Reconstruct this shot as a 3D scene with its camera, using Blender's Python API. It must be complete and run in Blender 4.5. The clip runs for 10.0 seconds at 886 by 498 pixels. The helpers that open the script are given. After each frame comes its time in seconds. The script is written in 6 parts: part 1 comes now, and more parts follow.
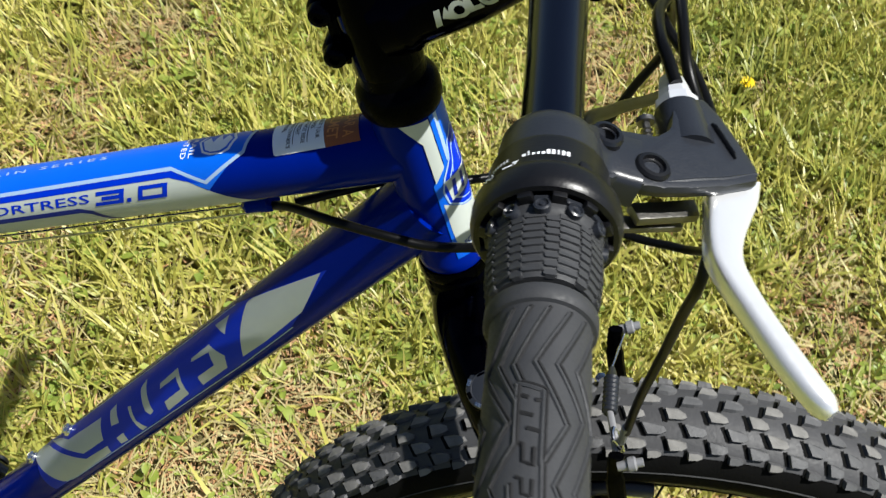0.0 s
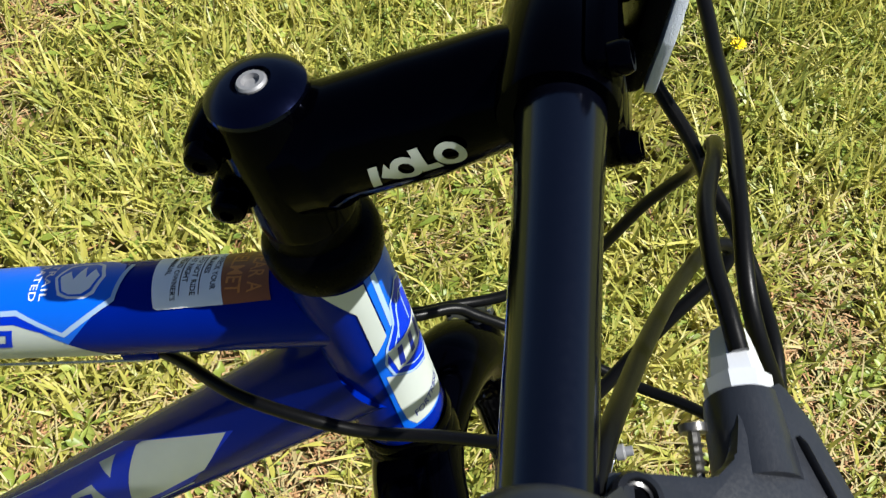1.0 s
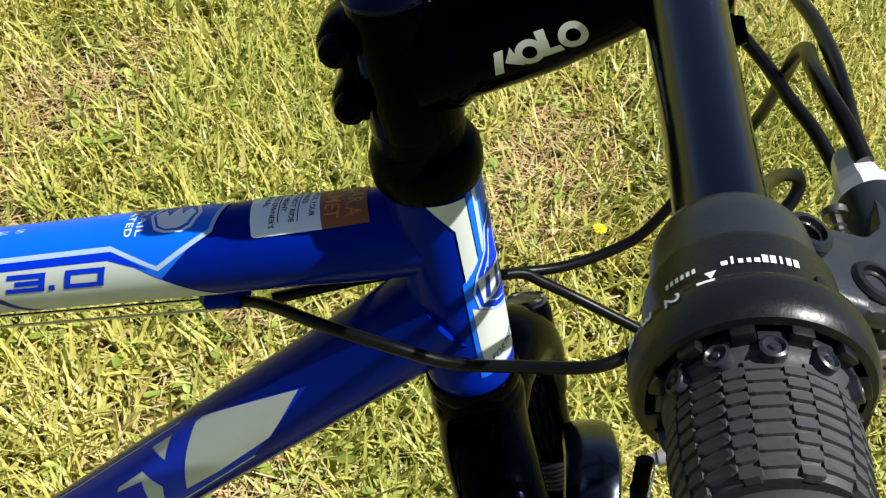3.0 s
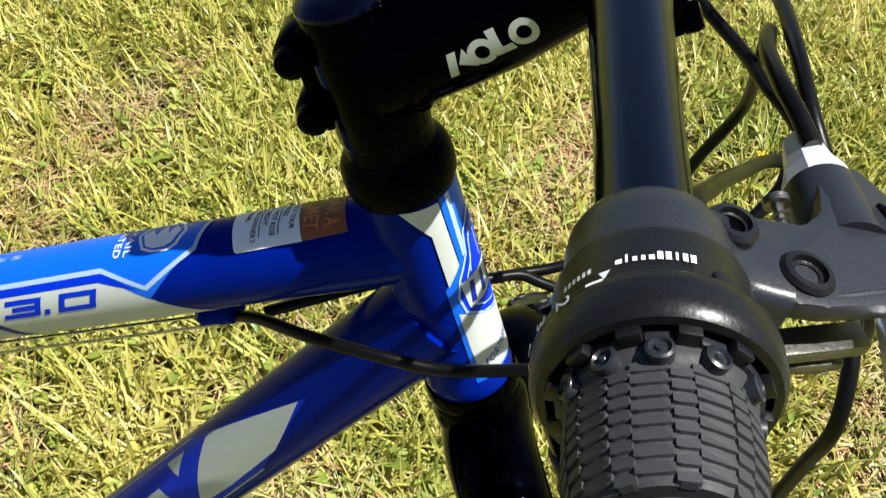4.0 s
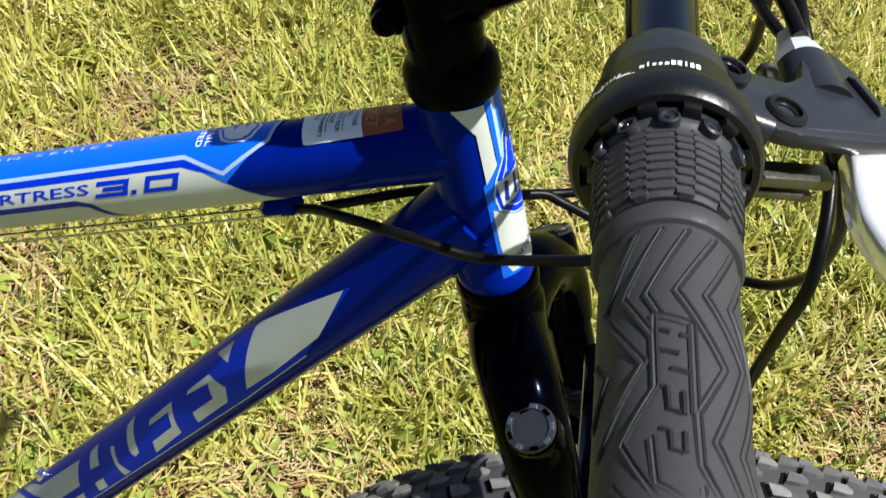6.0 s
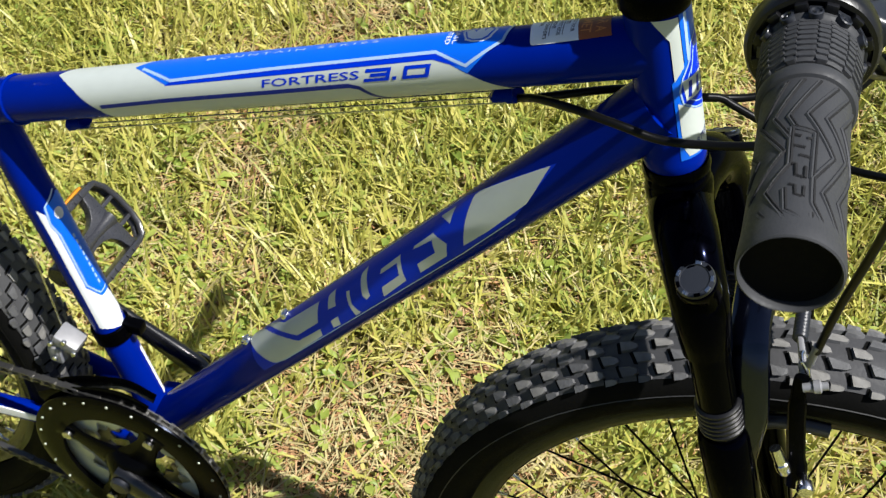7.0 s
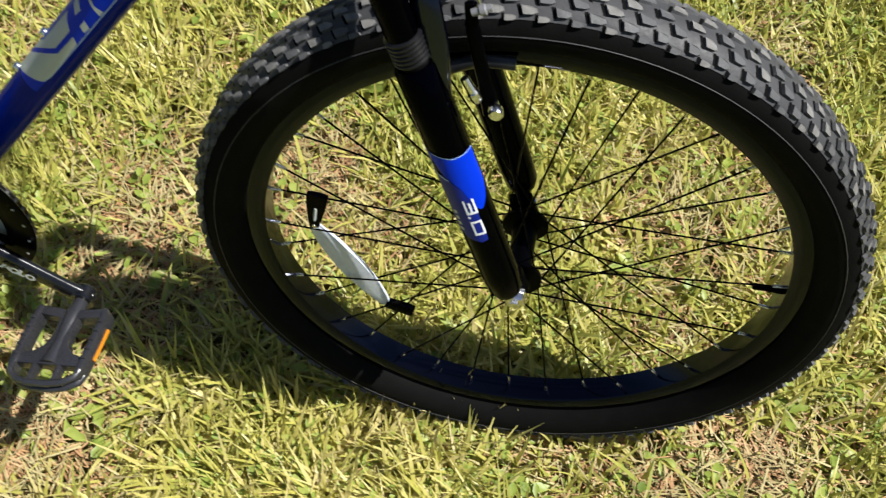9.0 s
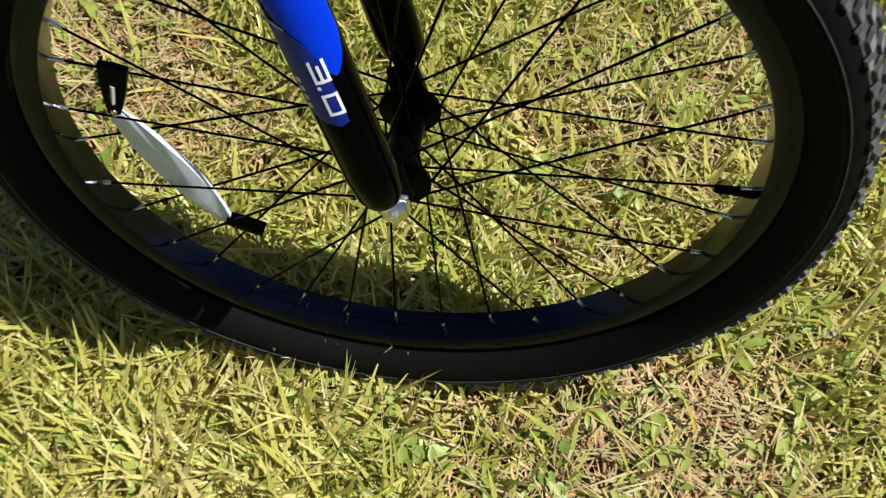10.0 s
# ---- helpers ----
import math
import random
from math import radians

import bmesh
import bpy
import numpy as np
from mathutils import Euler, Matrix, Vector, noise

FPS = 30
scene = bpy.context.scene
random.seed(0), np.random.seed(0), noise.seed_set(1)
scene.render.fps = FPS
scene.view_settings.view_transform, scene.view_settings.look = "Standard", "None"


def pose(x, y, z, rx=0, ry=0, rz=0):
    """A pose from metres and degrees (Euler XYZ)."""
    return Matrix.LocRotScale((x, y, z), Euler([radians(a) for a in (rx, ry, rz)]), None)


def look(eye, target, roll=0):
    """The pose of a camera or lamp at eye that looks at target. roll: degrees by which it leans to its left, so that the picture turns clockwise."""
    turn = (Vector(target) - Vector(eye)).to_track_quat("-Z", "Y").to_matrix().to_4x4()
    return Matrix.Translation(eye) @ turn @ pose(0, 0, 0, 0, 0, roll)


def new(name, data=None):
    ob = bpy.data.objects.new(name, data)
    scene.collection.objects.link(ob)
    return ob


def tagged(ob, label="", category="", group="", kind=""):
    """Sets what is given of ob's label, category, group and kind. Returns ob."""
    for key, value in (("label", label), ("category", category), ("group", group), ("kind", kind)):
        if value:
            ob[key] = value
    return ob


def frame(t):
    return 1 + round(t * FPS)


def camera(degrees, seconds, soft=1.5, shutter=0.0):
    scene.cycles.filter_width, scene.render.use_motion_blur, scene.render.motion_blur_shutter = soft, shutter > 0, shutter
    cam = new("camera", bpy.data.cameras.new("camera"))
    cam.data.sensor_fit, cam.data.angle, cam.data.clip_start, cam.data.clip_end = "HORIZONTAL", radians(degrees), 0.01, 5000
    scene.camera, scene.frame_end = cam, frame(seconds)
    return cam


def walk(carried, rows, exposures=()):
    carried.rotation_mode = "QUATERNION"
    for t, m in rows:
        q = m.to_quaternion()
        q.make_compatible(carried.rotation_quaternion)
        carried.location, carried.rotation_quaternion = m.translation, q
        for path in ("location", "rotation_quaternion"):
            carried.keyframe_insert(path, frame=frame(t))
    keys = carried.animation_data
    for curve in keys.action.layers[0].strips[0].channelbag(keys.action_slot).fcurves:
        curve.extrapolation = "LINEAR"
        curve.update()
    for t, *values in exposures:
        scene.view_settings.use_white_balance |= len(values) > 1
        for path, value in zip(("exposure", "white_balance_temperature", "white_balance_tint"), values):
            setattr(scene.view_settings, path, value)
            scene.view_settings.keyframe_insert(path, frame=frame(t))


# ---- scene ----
cam = camera(44.27, 10.0, soft=1.25, shutter=0.2)
PATH = [
    (0, (0.4773, -0.3150, 1.2931), (0.4107, 0.2929, 0.5019), 3.20),
    (0.3, (0.4461, -0.2604, 1.2746), (0.4188, 0.3027, 0.4441), 4.46),
    (0.5, (0.4438, -0.2192, 1.2553), (0.4210, 0.3416, 0.4276), 6.02),
    (1, (0.4586, -0.1327, 1.2381), (0.4385, 0.4068, 0.3964), 7.41),
    (1.5, (0.4582, -0.1120, 1.2249), (0.4436, 0.4093, 0.3716), 7.96),
    (2, (0.4513, -0.1235, 1.2066), (0.4439, 0.4113, 0.3616), 8.84),
    (2.5, (0.4255, -0.1782, 1.1977), (0.4321, 0.4690, 0.4354), 10.45),
    (2.7, (0.4185, -0.2284, 1.1938), (0.4231, 0.4501, 0.4592), 10.58),
    (3.8, (0.4498, -0.2229, 1.1952), (0.3936, 0.4231, 0.4340), 3.59),
    (4, (0.4565, -0.2192, 1.1942), (0.3882, 0.4459, 0.4506), 2.70),
    (4.5, (0.4553, -0.2285, 1.1904), (0.3838, 0.4690, 0.4774), 3.46),
    (5, (0.4559, -0.2466, 1.1936), (0.3866, 0.4719, 0.5016), 5.07),
    (5.2, (0.4587, -0.2564, 1.1963), (0.3898, 0.4689, 0.5113), 5.69),
    (6.3, (0.4542, -0.3419, 1.2150), (0.3638, 0.3132, 0.4649), 5.84),
    (6.5, (0.4504, -0.3690, 1.2398), (0.3360, 0.2664, 0.4762), 4.59),
    (7, (0.4594, -0.4388, 1.2820), (0.2538, 0.1710, 0.5167), 0.89),
    (7.5, (0.4728, -0.5405, 1.3180), (0.2588, 0.0889, 0.5709), 3.57),
    (7.7, (0.4672, -0.5754, 1.3226), (0.2772, 0.0485, 0.5677), 4.20),
    (8, (0.4618, -0.6508, 1.3153), (0.3178, -0.0307, 0.5441), 2.38),
    (8.2, (0.4832, -0.6507, 1.3076), (0.3585, -0.0544, 0.5149), 0.94),
    (8.5, (0.5433, -0.6356, 1.3016), (0.4296, -0.0671, 0.4868), -0.02),
    (9, (0.6481, -0.5749, 1.2727), (0.5493, -0.0438, 0.4312), 1.58),
    (9.2, (0.6778, -0.5556, 1.2410), (0.5915, -0.0403, 0.3963), 3.35),
    (9.5, (0.7004, -0.5361, 1.2086), (0.6421, -0.0372, 0.3439), 6.28),
    (10, (0.6634, -0.4258, 1.0125), (0.6577, 0.0588, 0.1378), 9.25),
]
EXPOSURES = [(0, 0.60, 6300, 8.5), (1.0, 0.70, 6300, 8.5), (2.5, 0.82, 6350, 9.5), (4.5, 0.90, 6400, 10.2), (6.5, 0.76, 6300, 10.5), (8.0, 0.62, 6250, 10.5), (9.0, 0.58, 6250, 10.5), (10, 0.44, 6250, 9.5)]
walk(cam, [(t, look(eye, target, roll)) for t, eye, target, roll in PATH], EXPOSURES)

# ---- light ----
SUN_DIR = Vector((0.645, -0.005, 1.0)).normalized()
sun = new("sun", bpy.data.lights.new("sun", "SUN"))
sun.data.energy, sun.data.angle, sun.data.color = 5.0, radians(0.55), (1.0, 0.965, 0.90)
sun.matrix_basis = look(SUN_DIR * 20, (0, 0, 0))
world = bpy.data.worlds.new("sky")
scene.world = world
world.use_nodes = True
wn = world.node_tree
sky = wn.nodes.new("ShaderNodeTexSky")
sky.sky_type, sky.sun_disc = "NISHITA", False
sky.sun_elevation, sky.sun_rotation = math.asin(SUN_DIR.z), math.atan2(SUN_DIR.x, SUN_DIR.y)
wn.nodes["Background"].inputs["Strength"].default_value = 0.045
wn.links.new(sky.outputs["Color"], wn.nodes["Background"].inputs["Color"])

# ---- materials ----
def material(name, color, rough=0.5, metal=0.0, vary=0.12, scale=40.0, bump=0.0, coat=0.0, spec=0.5, second=None, tint=None):
    """A principled material with two scales of variation in colour and roughness, and a fine relief."""
    m = bpy.data.materials.new(name)
    m.use_nodes = True
    nt = m.node_tree
    p = nt.nodes["Principled BSDF"]
    tc = nt.nodes.new("ShaderNodeTexCoord")
    n1 = nt.nodes.new("ShaderNodeTexNoise")
    n1.inputs["Scale"].default_value, n1.inputs["Detail"].default_value = scale, 5.0
    n2 = nt.nodes.new("ShaderNodeTexNoise")
    n2.inputs["Scale"].default_value, n2.inputs["Detail"].default_value = scale * 9, 3.0
    for n in (n1, n2):
        nt.links.new(tc.outputs["Object"], n.inputs["Vector"])
    mix = nt.nodes.new("ShaderNodeMix")
    mix.data_type = "RGBA"
    dark = second or tuple(c * (1 - vary) for c in color)
    light = color if second else tuple(min(1.0, c * (1 + vary)) for c in color)
    mix.inputs["A"].default_value, mix.inputs["B"].default_value = (*dark, 1), (*light, 1)
    nt.links.new(n1.outputs["Fac"], mix.inputs["Factor"])
    nt.links.new(mix.outputs["Result"], p.inputs["Base Color"])
    ramp = nt.nodes.new("ShaderNodeMapRange")
    ramp.inputs["From Min"].default_value, ramp.inputs["From Max"].default_value = 0.3, 0.7
    ramp.inputs["To Min"].default_value, ramp.inputs["To Max"].default_value = max(0.02, rough * 0.85), min(1.0, rough * 1.15)
    nt.links.new(n2.outputs["Fac"], ramp.inputs["Value"])
    nt.links.new(ramp.outputs["Result"], p.inputs["Roughness"])
    p.inputs["Metallic"].default_value = metal
    p.inputs["Specular IOR Level"].default_value = spec
    if tint:
        p.inputs["Specular Tint"].default_value = (*tint, 1)
    p.inputs["Coat Weight"].default_value, p.inputs["Coat Roughness"].default_value = coat, 0.05
    if bump:
        b = nt.nodes.new("ShaderNodeBump")
        b.inputs["Strength"].default_value, b.inputs["Distance"].default_value = bump, 0.0006
        nt.links.new(n2.outputs["Fac"], b.inputs["Height"])
        nt.links.new(b.outputs["Normal"], p.inputs["Normal"])
    return m


BLUE_DEEP = material("deep blue lacquer", (0.0004, 0.010, 0.200), 0.20, 0.0, 0.10, 60, 0.0, 0.0, spec=0.06, tint=(0.35, 0.45, 1.0))
BLUE_BRIGHT = material("bright blue film", (0.003, 0.115, 0.70), 0.33, 0.0, 0.06, 60, 0.0, 0.05, spec=0.3)
BLUE_MID = material("mid blue film", (0.001, 0.028, 0.52), 0.33, 0.0, 0.06, 60, 0.0, 0.0, spec=0.10)
BLUE_NAVY = material("navy blue film", (0.004, 0.016, 0.22), 0.35, 0.0, 0.06, 60, 0.0, 0.0, spec=0.2)
SILVER_FILM = material("silver grey film", (0.48, 0.52, 0.49), 0.38, 0.0, 0.06, 80, 0.0, 0.05, spec=0.3)
WHITE_FILM = material("white film", (0.80, 0.82, 0.85), 0.4, 0.0, 0.05, 80, 0.0, 0.2)
ICE_FILM = material("pale blue line film", (0.33, 0.47, 0.68), 0.4, 0.0, 0.05, 80, 0.0, 0.2)
ORANGE_FILM = material("orange brown film", (0.26, 0.07, 0.012), 0.45, 0.0, 0.15, 90)
BLACK_GLOSS = material("gloss black lacquer", (0.0002, 0.0002, 0.0005), 0.11, 0.0, 0.2, 50, 0.0, 0.0, spec=0.045, tint=(0.34, 0.42, 1.0))
RIM_GLOSS = material("gloss black rim", (0.0005, 0.0005, 0.0010), 0.13, 0.0, 0.2, 50, 0.0, 0.0, spec=0.32, tint=(0.40, 0.52, 1.0))
BAR_GLOSS = material("lacquered black bar", (0.0008, 0.0010, 0.0026), 0.17, 0.0, 0.2, 50, 0.0, 0.0, spec=0.70, tint=(0.60, 0.70, 1.0))
GUARD_BLACK = material("gloss black guard plastic", (0.0010, 0.0010, 0.0011), 0.20, 0.0, 0.3, 90, 0.1, spec=0.05, tint=(0.6, 0.7, 1.0))
BLACK_SATIN = material("satin black", (0.0007, 0.0007, 0.0009), 0.30, 0.0, 0.25, 90, 0.1, spec=0.035, tint=(0.5, 0.6, 1.0))
BLACK_PLASTIC = material("dark grey plastic", (0.016, 0.018, 0.0235), 0.34, 0.0, 0.15, 120, 0.10, spec=0.5)
SHIFT_PLASTIC = material("satin black plastic", (0.0055, 0.0055, 0.0066), 0.34, 0.0, 0.2, 120, 0.10, spec=0.36)
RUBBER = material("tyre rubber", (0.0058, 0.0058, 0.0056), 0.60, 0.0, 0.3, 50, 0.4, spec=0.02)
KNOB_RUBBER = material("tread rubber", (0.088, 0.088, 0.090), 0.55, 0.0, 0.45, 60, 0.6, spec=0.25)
TREAD_BASE = material("dusty tyre crown between the lugs", (0.055, 0.055, 0.057), 0.50, 0.0, 0.35, 40, 0.5, spec=0.22)
SILVER_CAST = material("cast silver alloy", (0.97, 0.97, 0.98), 0.20, 0.62, 0.05, 60, 0.08)
CAP_GLOSS = material("polished black cap", (0.0004, 0.0005, 0.0014), 0.15, 0.0, 0.2, 50, 0.0, 0.0, spec=0.45, tint=(0.24, 0.32, 1.0))
WORN_TIP = material("dusty lug tips", (0.17, 0.165, 0.155), 0.7, 0.0, 0.5, 120, 0.5, spec=0.2)
GRIP_RUBBER = material("grip rubber", (0.033, 0.034, 0.037), 0.62, 0.0, 0.15, 90, 0.12, spec=0.35)
# darker copy of the grip rubber, for shade in its moulded relief
RELIEF_SHADE = material("grip relief shade", (0.014, 0.014, 0.015), 0.8, 0.0, 0.2, 90, 0.2, spec=0.2)
STEEL = material("bright steel", (0.62, 0.62, 0.63), 0.25, 1.0, 0.08, 120, 0.1)
ALLOY = material("polished alloy", (0.80, 0.80, 0.82), 0.20, 1.0, 0.06, 60, 0.05)
DARK_STEEL = material("oily dark steel", (0.17, 0.165, 0.155), 0.36, 0.9, 0.4, 80, 0.2)
GREY_STEEL = material("grey chainring steel", (0.50, 0.53, 0.46), 0.42, 0.35, 0.2, 60, 0.15)
CABLE_BLACK = material("black cable housing", (0.0030, 0.0030, 0.0032), 0.33, 0.0, 0.2, 200, 0.05, spec=0.16)
SILVER_PLASTIC = material("silver painted plastic", (0.62, 0.64, 0.68), 0.35, 0.3, 0.08, 120, 0.05)
LENS_WHITE = material("clear reflector plastic", (0.62, 0.66, 0.74), 0.28, 0.0, 0.15, 260, 0.5)
LENS_AMBER = material("amber reflector plastic", (0.60, 0.22, 0.012), 0.25, 0.0, 0.1, 260, 0.4)
PEDAL_BLACK = material("worn pedal plastic", (0.026, 0.026, 0.030), 0.30, 0.0, 0.3, 60, 0.2, spec=0.7)
CRANK_GLOSS = material("black crank lacquer", (0.006, 0.006, 0.007), 0.24, 0.0, 0.2, 50, 0.05, spec=0.7)
ZINC = material("dull zinc", (0.26, 0.26, 0.27), 0.48, 0.35, 0.2, 80, 0.1)


# ---- mesh helpers ----
def V(*a):
    return Vector(a)


def frames(path):
    """Tangents and parallel-carried normals along a path."""
    pts = [Vector(p) for p in path]
    tang = [(pts[min(i + 1, len(pts) - 1)] - pts[max(i - 1, 0)]).normalized() for i in range(len(pts))]
    ref = Vector((0, 0, 1)) if abs(tang[0].z) < 0.9 else Vector((1, 0, 0))
    nor = (ref - tang[0] * ref.dot(tang[0])).normalized()
    out = []
    for p, t in zip(pts, tang):
        nor = (nor - t * nor.dot(t)).normalized()
        out.append((p, t, nor, t.cross(nor)))
    return out


def add_tube(bm, path, radius, seg=16, flat=1.0, caps=True):
    """A swept round (or flattened) bar along a path; radius may be a list."""
    fr = frames(path)
    rad = radius if isinstance(radius, (list, tuple)) else [radius] * len(fr)
    rings = []
    for (p, t, n, b), r in zip(fr, rad):
        rings.append([bm.verts.new(p + n * (r * math.cos(2 * math.pi * k / seg)) + b * (r * flat * math.sin(2 * math.pi * k / seg))) for k in range(seg)])
    for a, c in zip(rings, rings[1:]):
        for k in range(seg):
            bm.faces.new((a[k], a[(k + 1) % seg], c[(k + 1) % seg], c[k]))
    if caps:
        bm.faces.new(list(reversed(rings[0])))
        bm.faces.new(rings[-1])
    return bm


def add_lathe(bm, profile, centre=(0, 0, 0), axis=(0, 0, 1), seg=32, closed=False):
    """A turned body: profile rows of (radius, along)."""
    c, a = Vector(centre), Vector(axis).normalized()
    ref = Vector((0, 0, 1)) if abs(a.z) < 0.9 else Vector((1, 0, 0))
    n = (ref - a * ref.dot(a)).normalized()
    b = a.cross(n)
    rings = []
    for r, h in profile:
        if r < 1e-6:
            rings.append([bm.verts.new(c + a * h)])
        else:
            rings.append([bm.verts.new(c + a * h + n * (r * math.cos(2 * math.pi * k / seg)) + b * (r * math.sin(2 * math.pi * k / seg))) for k in range(seg)])
    pairs = list(zip(rings, rings[1:]))
    if closed:
        pairs.append((rings[-1], rings[0]))
    for p, q in pairs:
        for k in range(seg):
            k2 = (k + 1) % seg
            if len(p) == 1 and len(q) == 1:
                continue
            if len(p) == 1:
                bm.faces.new((p[0], q[k2], q[k]))
            elif len(q) == 1:
                bm.faces.new((p[k], p[k2], q[0]))
            else:
                bm.faces.new((p[k], p[k2], q[k2], q[k]))
    return bm


def add_prism(bm, outline, low, high, bevel=0.0, place=None):
    """An outline in x, y drawn out from z = low to z = high, with rounded rims."""
    sub = bmesh.new()
    base = [sub.verts.new((x, y, low)) for x, y in outline]
    face = sub.faces.new(base)
    ext = bmesh.ops.extrude_face_region(sub, geom=[face])
    bmesh.ops.translate(sub, verts=[v for v in ext["geom"] if isinstance(v, bmesh.types.BMVert)], vec=(0, 0, high - low))
    bmesh.ops.recalc_face_normals(sub, faces=sub.faces)
    if bevel:
        bmesh.ops.bevel(sub, geom=list(sub.edges), offset=bevel, segments=2, profile=0.6, affect="EDGES", clamp_overlap=True)
    join(bm, sub, place)
    return bm


def add_box(bm, size, place=None, bevel=0.0):
    x, y, z = (s / 2 for s in size)
    return add_prism(bm, [(-x, -y), (x, -y), (x, y), (-x, y)], -z, z, bevel, place)


def join(bm, sub, place=None):
    if place is not None:
        sub.transform(place)
    keep = bpy.data.meshes.new("keep")
    sub.to_mesh(keep)
    sub.free()
    bm.from_mesh(keep)
    bpy.data.meshes.remove(keep)


def curve_through(pts, n=8):
    """A smooth path through a few points."""
    p = [Vector(q) for q in pts]
    p = [p[0] * 2 - p[1]] + p + [p[-1] * 2 - p[-2]]
    out = []
    for i in range(1, len(p) - 2):
        for k in range(n):
            t = k / n
            out.append(0.5 * (2 * p[i] + (p[i + 1] - p[i - 1]) * t + (2 * p[i - 1] - 5 * p[i] + 4 * p[i + 1] - p[i + 2]) * t * t + (3 * p[i] - p[i - 1] - 3 * p[i + 1] + p[i + 2]) * t ** 3))
    return out + [p[-2]]


def part(name, bm, mat, parent, label="", m=None, smooth=True, sharp=35):
    """Links a bmesh as one mesh object under a thing or a part."""
    bmesh.ops.recalc_face_normals(bm, faces=bm.faces)
    me = bpy.data.meshes.new(name)
    bm.to_mesh(me)
    bm.free()
    me.materials.append(mat)
    if smooth:
        me.shade_smooth()
        me.set_sharp_from_angle(angle=radians(sharp))
    ob = new(name, me)
    ob.parent = parent
    if m is not None:
        ob.matrix_basis = m
    if label:
        tagged(ob, label)
    return ob


def again(ob, parent, m):
    """Another piece on the same mesh."""
    o = new(ob.name.split(".")[0], ob.data)
    o.parent, o.matrix_basis = parent, m
    return o


def wrap(bm, at, axis, right, r, lift=0.0004):
    """Bends a flat sheet of (along, arc in metres) onto a bar; right is the direction of arc 0."""
    a, e0 = Vector(axis).normalized(), Vector(right).normalized()
    e1 = e0.cross(a)
    lo, hi = min(v.co.y for v in bm.verts), max(v.co.y for v in bm.verts)
    step = r * 0.09
    y = math.ceil(lo / step) * step
    while y < hi:
        bmesh.ops.bisect_plane(bm, geom=list(bm.verts) + list(bm.edges) + list(bm.faces), plane_co=(0, y, 0), plane_no=(0, 1, 0))
        y += step
    for v in bm.verts:
        th = v.co.y / r
        v.co = Vector(at) + a * v.co.x + (e0 * math.cos(th) + e1 * math.sin(th)) * (r + lift)
    return bm


def flat(*outlines):
    bm = bmesh.new()
    for o in outlines:
        bm.faces.new([bm.verts.new((x, y, 0)) for x, y in o])
    bm.normal_update()
    bmesh.ops.triangulate(bm, faces=bm.faces, ngon_method="EAR_CLIP")
    return bm


def stripe(pts, width):
    """A flat band of even width along a line of points."""
    p = [Vector((x, y, 0)) for x, y in pts]
    bm = bmesh.new()
    rows = []
    for i, q in enumerate(p):
        t = (p[min(i + 1, len(p) - 1)] - p[max(i - 1, 0)]).normalized()
        n = Vector((-t.y, t.x, 0)) * width / 2
        rows.append((bm.verts.new(q + n), bm.verts.new(q - n)))
    for a, b in zip(rows, rows[1:]):
        bm.faces.new((a[0], a[1], b[1], b[0]))
    return bm


def lettering(text, length=None, height=None, shear=0.0, spacing=1.0, bold=0.012):
    """Flat letters from the built-in font, scaled to a length and a cap height, from the origin."""
    cu = bpy.data.curves.new("letters", "FONT")
    cu.body, cu.shear, cu.space_character, cu.resolution_u, cu.offset = text, shear, spacing, 2, bold
    ob = bpy.data.objects.new("letters", cu)
    scene.collection.objects.link(ob)
    me = ob.evaluated_get(bpy.context.evaluated_depsgraph_get()).to_mesh()
    bm = bmesh.new()
    bm.from_mesh(me)
    ob.to_mesh_clear()
    bpy.data.objects.remove(ob)
    bpy.data.curves.remove(cu)
    xs, ys = [v.co.x for v in bm.verts], [v.co.y for v in bm.verts]
    sx = (length / (max(xs) - min(xs))) if length else height / (max(ys) - min(ys))
    sy = (height / (max(ys) - min(ys))) if height else sx
    x0, y0 = min(xs), min(ys)
    for v in bm.verts:
        v.co = Vector(((v.co.x - x0) * sx, (v.co.y - y0) * sy, 0))
    return bm


def square_numerals(length, height, thick, shear=0.0):
    """The numerals 3.0 in a wide square face, from the origin along x."""
    w, t, h = length * 0.40, thick, height
    k = t * 1.35
    boxes = [(0, 0, w, t), (w * 0.22, h / 2 - t / 2, w, h / 2 + t / 2), (0, h - t, w, h), (w - k, t, w, h - t)]
    boxes += [(w + length * 0.045, 0, w + length * 0.105, t * 1.1)]
    x0 = length - w
    boxes += [(x0, 0, length, t), (x0, h - t, length, h), (x0, t, x0 + k, h - t), (length - k, t, length, h - t)]
    bm = flat(*[[(a + shear * b, b), (c + shear * b, b), (c + shear * d, d), (a + shear * d, d)] for a, b, c, d in boxes])
    return bm


def moved(bm, dx=0.0, dy=0.0, turn=0.0):
    bm.transform(Matrix.Translation((dx, dy, 0)) @ Matrix.Rotation(radians(turn), 4, "Z"))
    return bm

